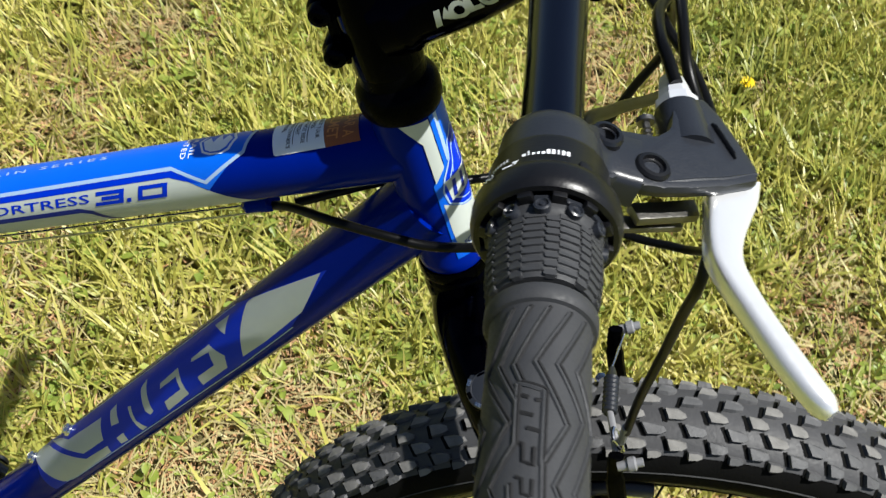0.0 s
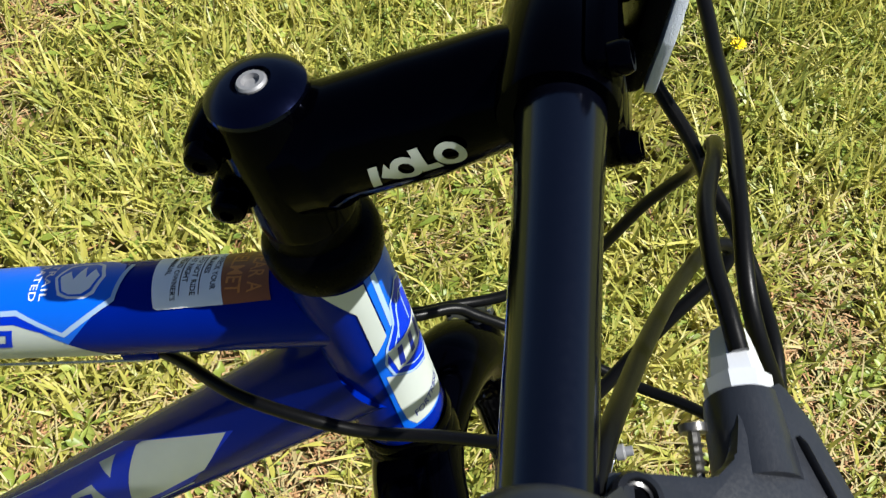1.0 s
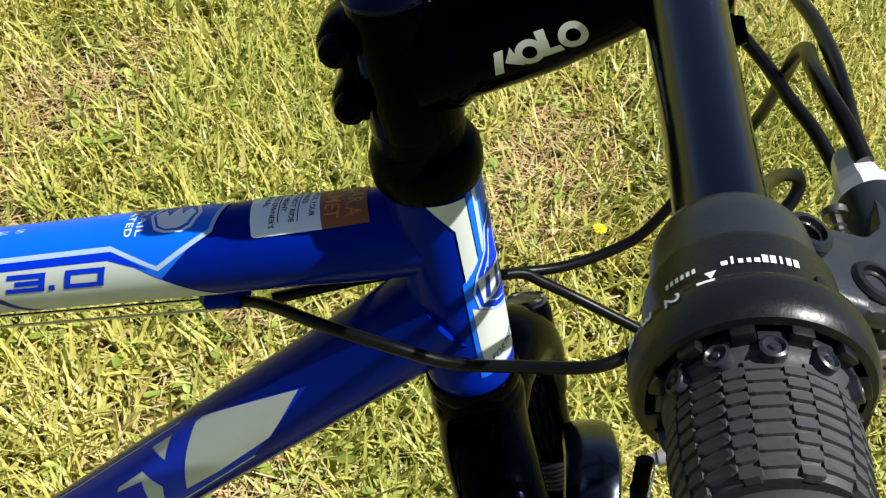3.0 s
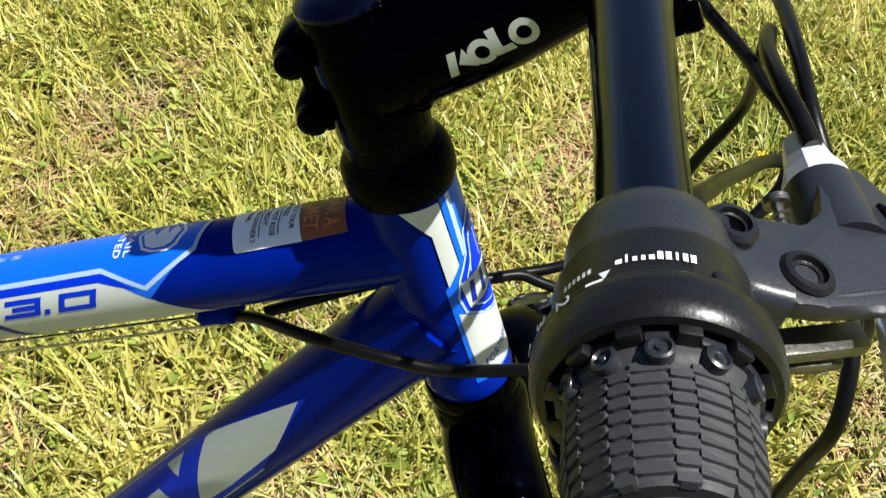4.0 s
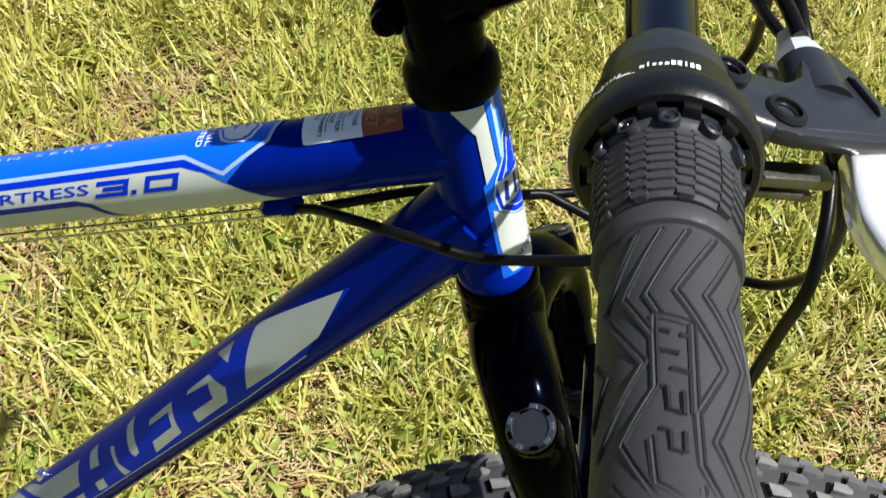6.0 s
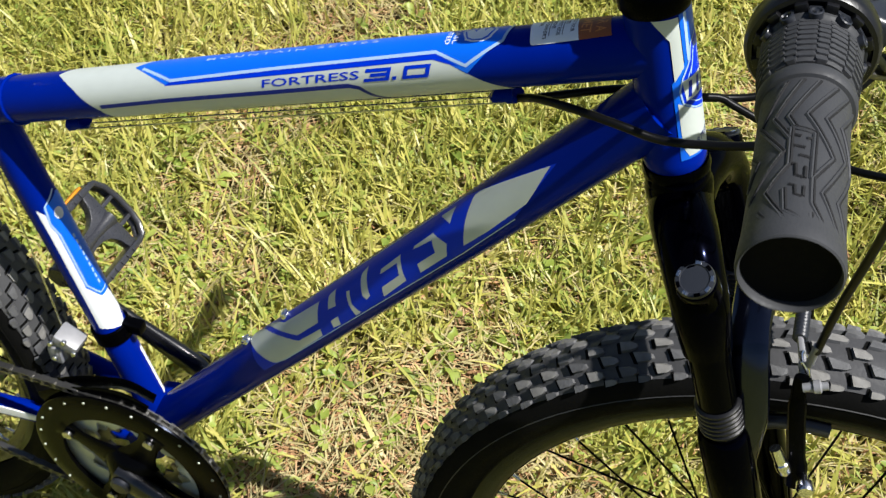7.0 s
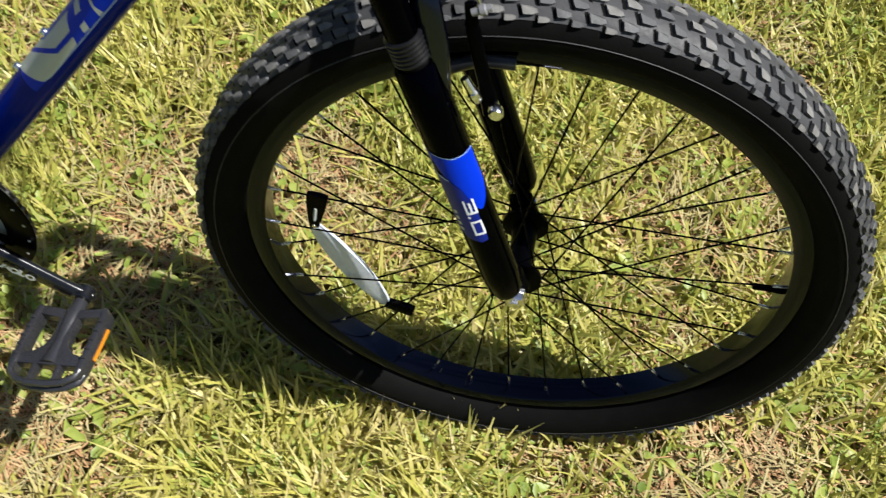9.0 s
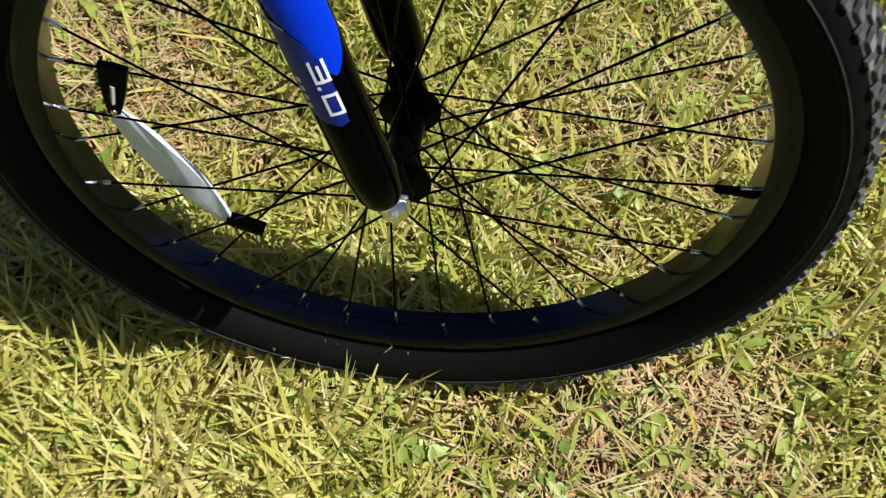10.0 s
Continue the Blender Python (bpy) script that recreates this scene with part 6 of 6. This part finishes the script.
def inner(x, y):
    """One over the close lawn, falling softly to nothing at its borders."""
    d = np.minimum(np.minimum(x - X0, X1 - x), np.minimum((y - Y0) * 2.0, Y1 - y))
    return np.clip(d / 0.45, 0, 1)


def dry(x, y):
    return inner(x, y) * np.clip(2.5 * patch_field(x, y, 9.0, 8) - 1.28 + 0.36 * np.exp(-((x - 0.22) / 0.40) ** 2 - ((y - 0.2) / 0.45) ** 2) + 0.40 * np.exp(-((x - 0.70) / 0.40) ** 2 - ((y + 0.10) / 0.30) ** 2) - 0.22 * np.clip(4 * (x - 0.5), 0, 1) * np.clip(4 * (y - 0.15), 0, 1) + spots(x, y), 0, 1)


blades("grass", GRASS, 165000, (0.028, 0.080), (0.0030, 0.0078), (4, 70), lambda x, y: (0.62 + 0.38 * lush(x, y)) * (1 - 0.92 * dry(x, y)), "short green lawn grass with yellow tips", 4, curl=0.9, seed=1)
blades("tall_grass", GRASS, 56000, (0.050, 0.115), (0.0030, 0.0070), (14, 70), lambda x, y: (0.12 + 0.88 * lush(x, y) ** 2) * (1 - 0.88 * dry(x, y)), "longer green grass blades in tufts", 4, curl=1.1, seed=2)
blades("coarse_grass", GRASS, 21000, (0.045, 0.105), (0.0055, 0.0105), (25, 84), lambda x, y: (0.10 + 0.90 * lush(x, y) ** 1.5) * (1 - 0.8 * dry(x, y)), "broad coarse grass blades among the lawn", 5, curl=1.3, seed=12)
blades("dry_grass", STRAW, 64000, (0.020, 0.070), (0.0012, 0.0032), (62, 92), lambda x, y: 0.10 * inner(x, y) + 0.95 * dry(x, y), "dry straw-coloured grass clippings", 2, (0.0, 0.022), 0.25, seed=3)
blades("thatch", THATCH, 120000, (0.012, 0.050), (0.0012, 0.0032), (70, 95), lambda x, y: 0.05 * inner(x, y) + 1.0 * dry(x, y), "reddish brown dead thatch in bare patches", 2, (0.0, 0.010), 0.25, seed=4)


def outside(x, y):
    """One beyond the close lawn, thinning out with distance."""
    d = np.maximum(np.maximum(X0 - x, x - X1), np.maximum(Y0 - y, y - Y1))
    return np.where(d > 0, np.clip(1.0 - d / 3.2, 0, 1), 0.5 * np.clip(1 + d / 0.30, 0, 1))


blades("outer_grass", GRASS, 130000, (0.030, 0.085), (0.0045, 0.0095), (15, 82), outside, "lawn grass further out", 2, curl=0.7, seed=6, grow=3.0)


def weed_leaves(count, seed, label):
    """Small oval leaves in clusters near the ground."""
    r = np.random.RandomState(seed)
    cx, cy = X0 + (X1 - X0) * r.rand(count), Y0 + (Y1 - Y0) * r.rand(count)
    k = r.rand(count) < lush(cx, cy) ** 1.5
    cx, cy = cx[k], cy[k]
    per = 5
    n = len(cx) * per
    x = np.repeat(cx, per) + r.randn(n) * 0.010
    y = np.repeat(cy, per) + r.randn(n) * 0.010
    z = 0.008 + 0.022 * r.rand(n)
    az, til = r.rand(n) * 2 * np.pi, (r.rand(n) - 0.35) * 0.9
    L = np.repeat(0.007 + 0.011 * r.rand(len(cx)) ** 2, per) * (0.7 + 0.6 * r.rand(n))
    W = L * (0.45 + 0.35 * r.rand(n))
    prof = [(0.0, 0.12), (0.25, 0.8), (0.55, 1.0), (0.85, 0.6), (1.0, 0.08)]
    pts = np.zeros((n, len(prof), 3, 3), np.float32)
    for s, (t, w) in enumerate(prof):
        for e, sg in enumerate((-1, 0, 1)):
            u, v = L * (t - 0.3), W * w * 0.5 * sg
            h = z + u * np.sin(til) + abs(sg) * W * 0.10 - L * 0.25 * t * t
            uu = u * np.cos(til)
            pts[:, s, e, 0] = x + uu * np.cos(az) - v * np.sin(az)
            pts[:, s, e, 1] = y + uu * np.sin(az) + v * np.cos(az)
            pts[:, s, e, 2] = np.maximum(h, 0.003)
    vi = np.arange(n * len(prof) * 3).reshape(n, len(prof), 3)
    q = np.concatenate([np.stack([vi[:, :-1, e], vi[:, :-1, e + 1], vi[:, 1:, e + 1], vi[:, 1:, e]], -1).reshape(-1, 4) for e in (0, 1)])
    return mesh_stuff("weeds", pts.reshape(-1, 3), q, BROAD, label)


def rosettes(count, seed, label):
    """Long lobed leaves lying round a low crown."""
    r = np.random.RandomState(seed)
    cx, cy = X0 + (X1 - X0) * r.rand(count), Y0 + (Y1 - Y0) * r.rand(count)
    k = r.rand(count) < 0.25 + 0.75 * lush(cx, cy)
    cx, cy = cx[k], cy[k]
    per = 5
    n = len(cx) * per
    x, y = np.repeat(cx, per), np.repeat(cy, per)
    az = np.repeat(r.rand(len(cx)) * 6.3, per) + np.tile(np.arange(per), len(cx)) * 2.4 + r.randn(n) * 0.4
    L = np.repeat(0.013 + 0.026 * r.rand(len(cx)) ** 1.6, per) * (0.55 + 0.7 * r.rand(n))
    W = L * (0.22 + 0.22 * r.rand(n))
    rise, droop, bend = 0.25 + 0.7 * r.rand(n), 0.3 + 0.9 * r.rand(n), r.randn(n) * 0.35
    prof = [(0.0, 0.12), (0.18, 0.30), (0.36, 0.72), (0.52, 0.82), (0.68, 1.0), (0.85, 0.72), (1.0, 0.06)]
    pts = np.zeros((n, len(prof), 3, 3), np.float32)
    for s_, (t, w) in enumerate(prof):
        for e, sg in enumerate((-1, 0, 1)):
            u, a = L * t, az + bend * t
            v = W * w * 0.5 * sg * (1 + 0.25 * r.randn(n) * (0.2 < t < 0.9))
            h = 0.010 + u * rise - L * droop * t * t * 0.7 + abs(sg) * W * 0.16
            pts[:, s_, e, 0] = x + u * np.cos(a) - v * np.sin(a)
            pts[:, s_, e, 1] = y + u * np.sin(a) + v * np.cos(a)
            pts[:, s_, e, 2] = np.maximum(h, 0.004)
    vi = np.arange(n * len(prof) * 3).reshape(n, len(prof), 3)
    q = np.concatenate([np.stack([vi[:, :-1, e], vi[:, :-1, e + 1], vi[:, 1:, e + 1], vi[:, 1:, e]], -1).reshape(-1, 4) for e in (0, 1)])
    return mesh_stuff("broad_leaves", pts.reshape(-1, 3), q, BROAD, label)


rosettes(3600, 31, "broad dandelion leaves lying in the grass")
weed_leaves(9000, 21, "small broad weed and clover leaves among the grass")

# ---- yellow flowers ----
PETAL = material("yellow petals", (0.85, 0.62, 0.01), 0.5, 0.0, 0.1, 200)
STALK = material("flower stalk", (0.14, 0.22, 0.04), 0.6)


def flower(x, y, r, h):
    root = new("flower")
    root.location = (x, y, 0)
    part("stalk", add_tube(bmesh.new(), curve_through([(0.004, 0.002, 0), (0.001, 0.0, h * 0.6), (0, 0, h)], 4), 0.0009, 6), STALK, root)
    rnd = random.Random(int(x * 1000))
    for ring, (n, rr, up) in enumerate(((13, 1.0, 0.10), (11, 0.72, 0.35), (8, 0.42, 0.6))):
        for k in range(n):
            a = 2 * math.pi * (k + 0.3 * ring + rnd.random() * 0.3) / n
            bm = bmesh.new()
            w = r * 0.20
            co = [(0, -w * 0.5, 0), (r * rr * 0.6, -w, r * up * 0.5), (r * rr, -w * 0.6, r * up * 0.6), (r * rr * 1.02, w * 0.6, r * up * 0.6), (r * rr * 0.6, w, r * up * 0.5), (0, w * 0.5, 0)]
            bm.faces.new([bm.verts.new(c) for c in co])
            part("petal", bm, PETAL, root, "", Matrix.Translation((0, 0, h)) @ Matrix.Rotation(a, 4, "Z"), smooth=False)
    return tagged(root, "small yellow dandelion flower in the grass", "flower", "lawn flowers")


for fx, fy, fr_, fh in ((0.822, 1.098, 0.013, 0.030), (0.804, 1.552, 0.014, 0.03), (0.646, 0.927, 0.011, 0.03)):
    flower(fx, fy, fr_, fh)
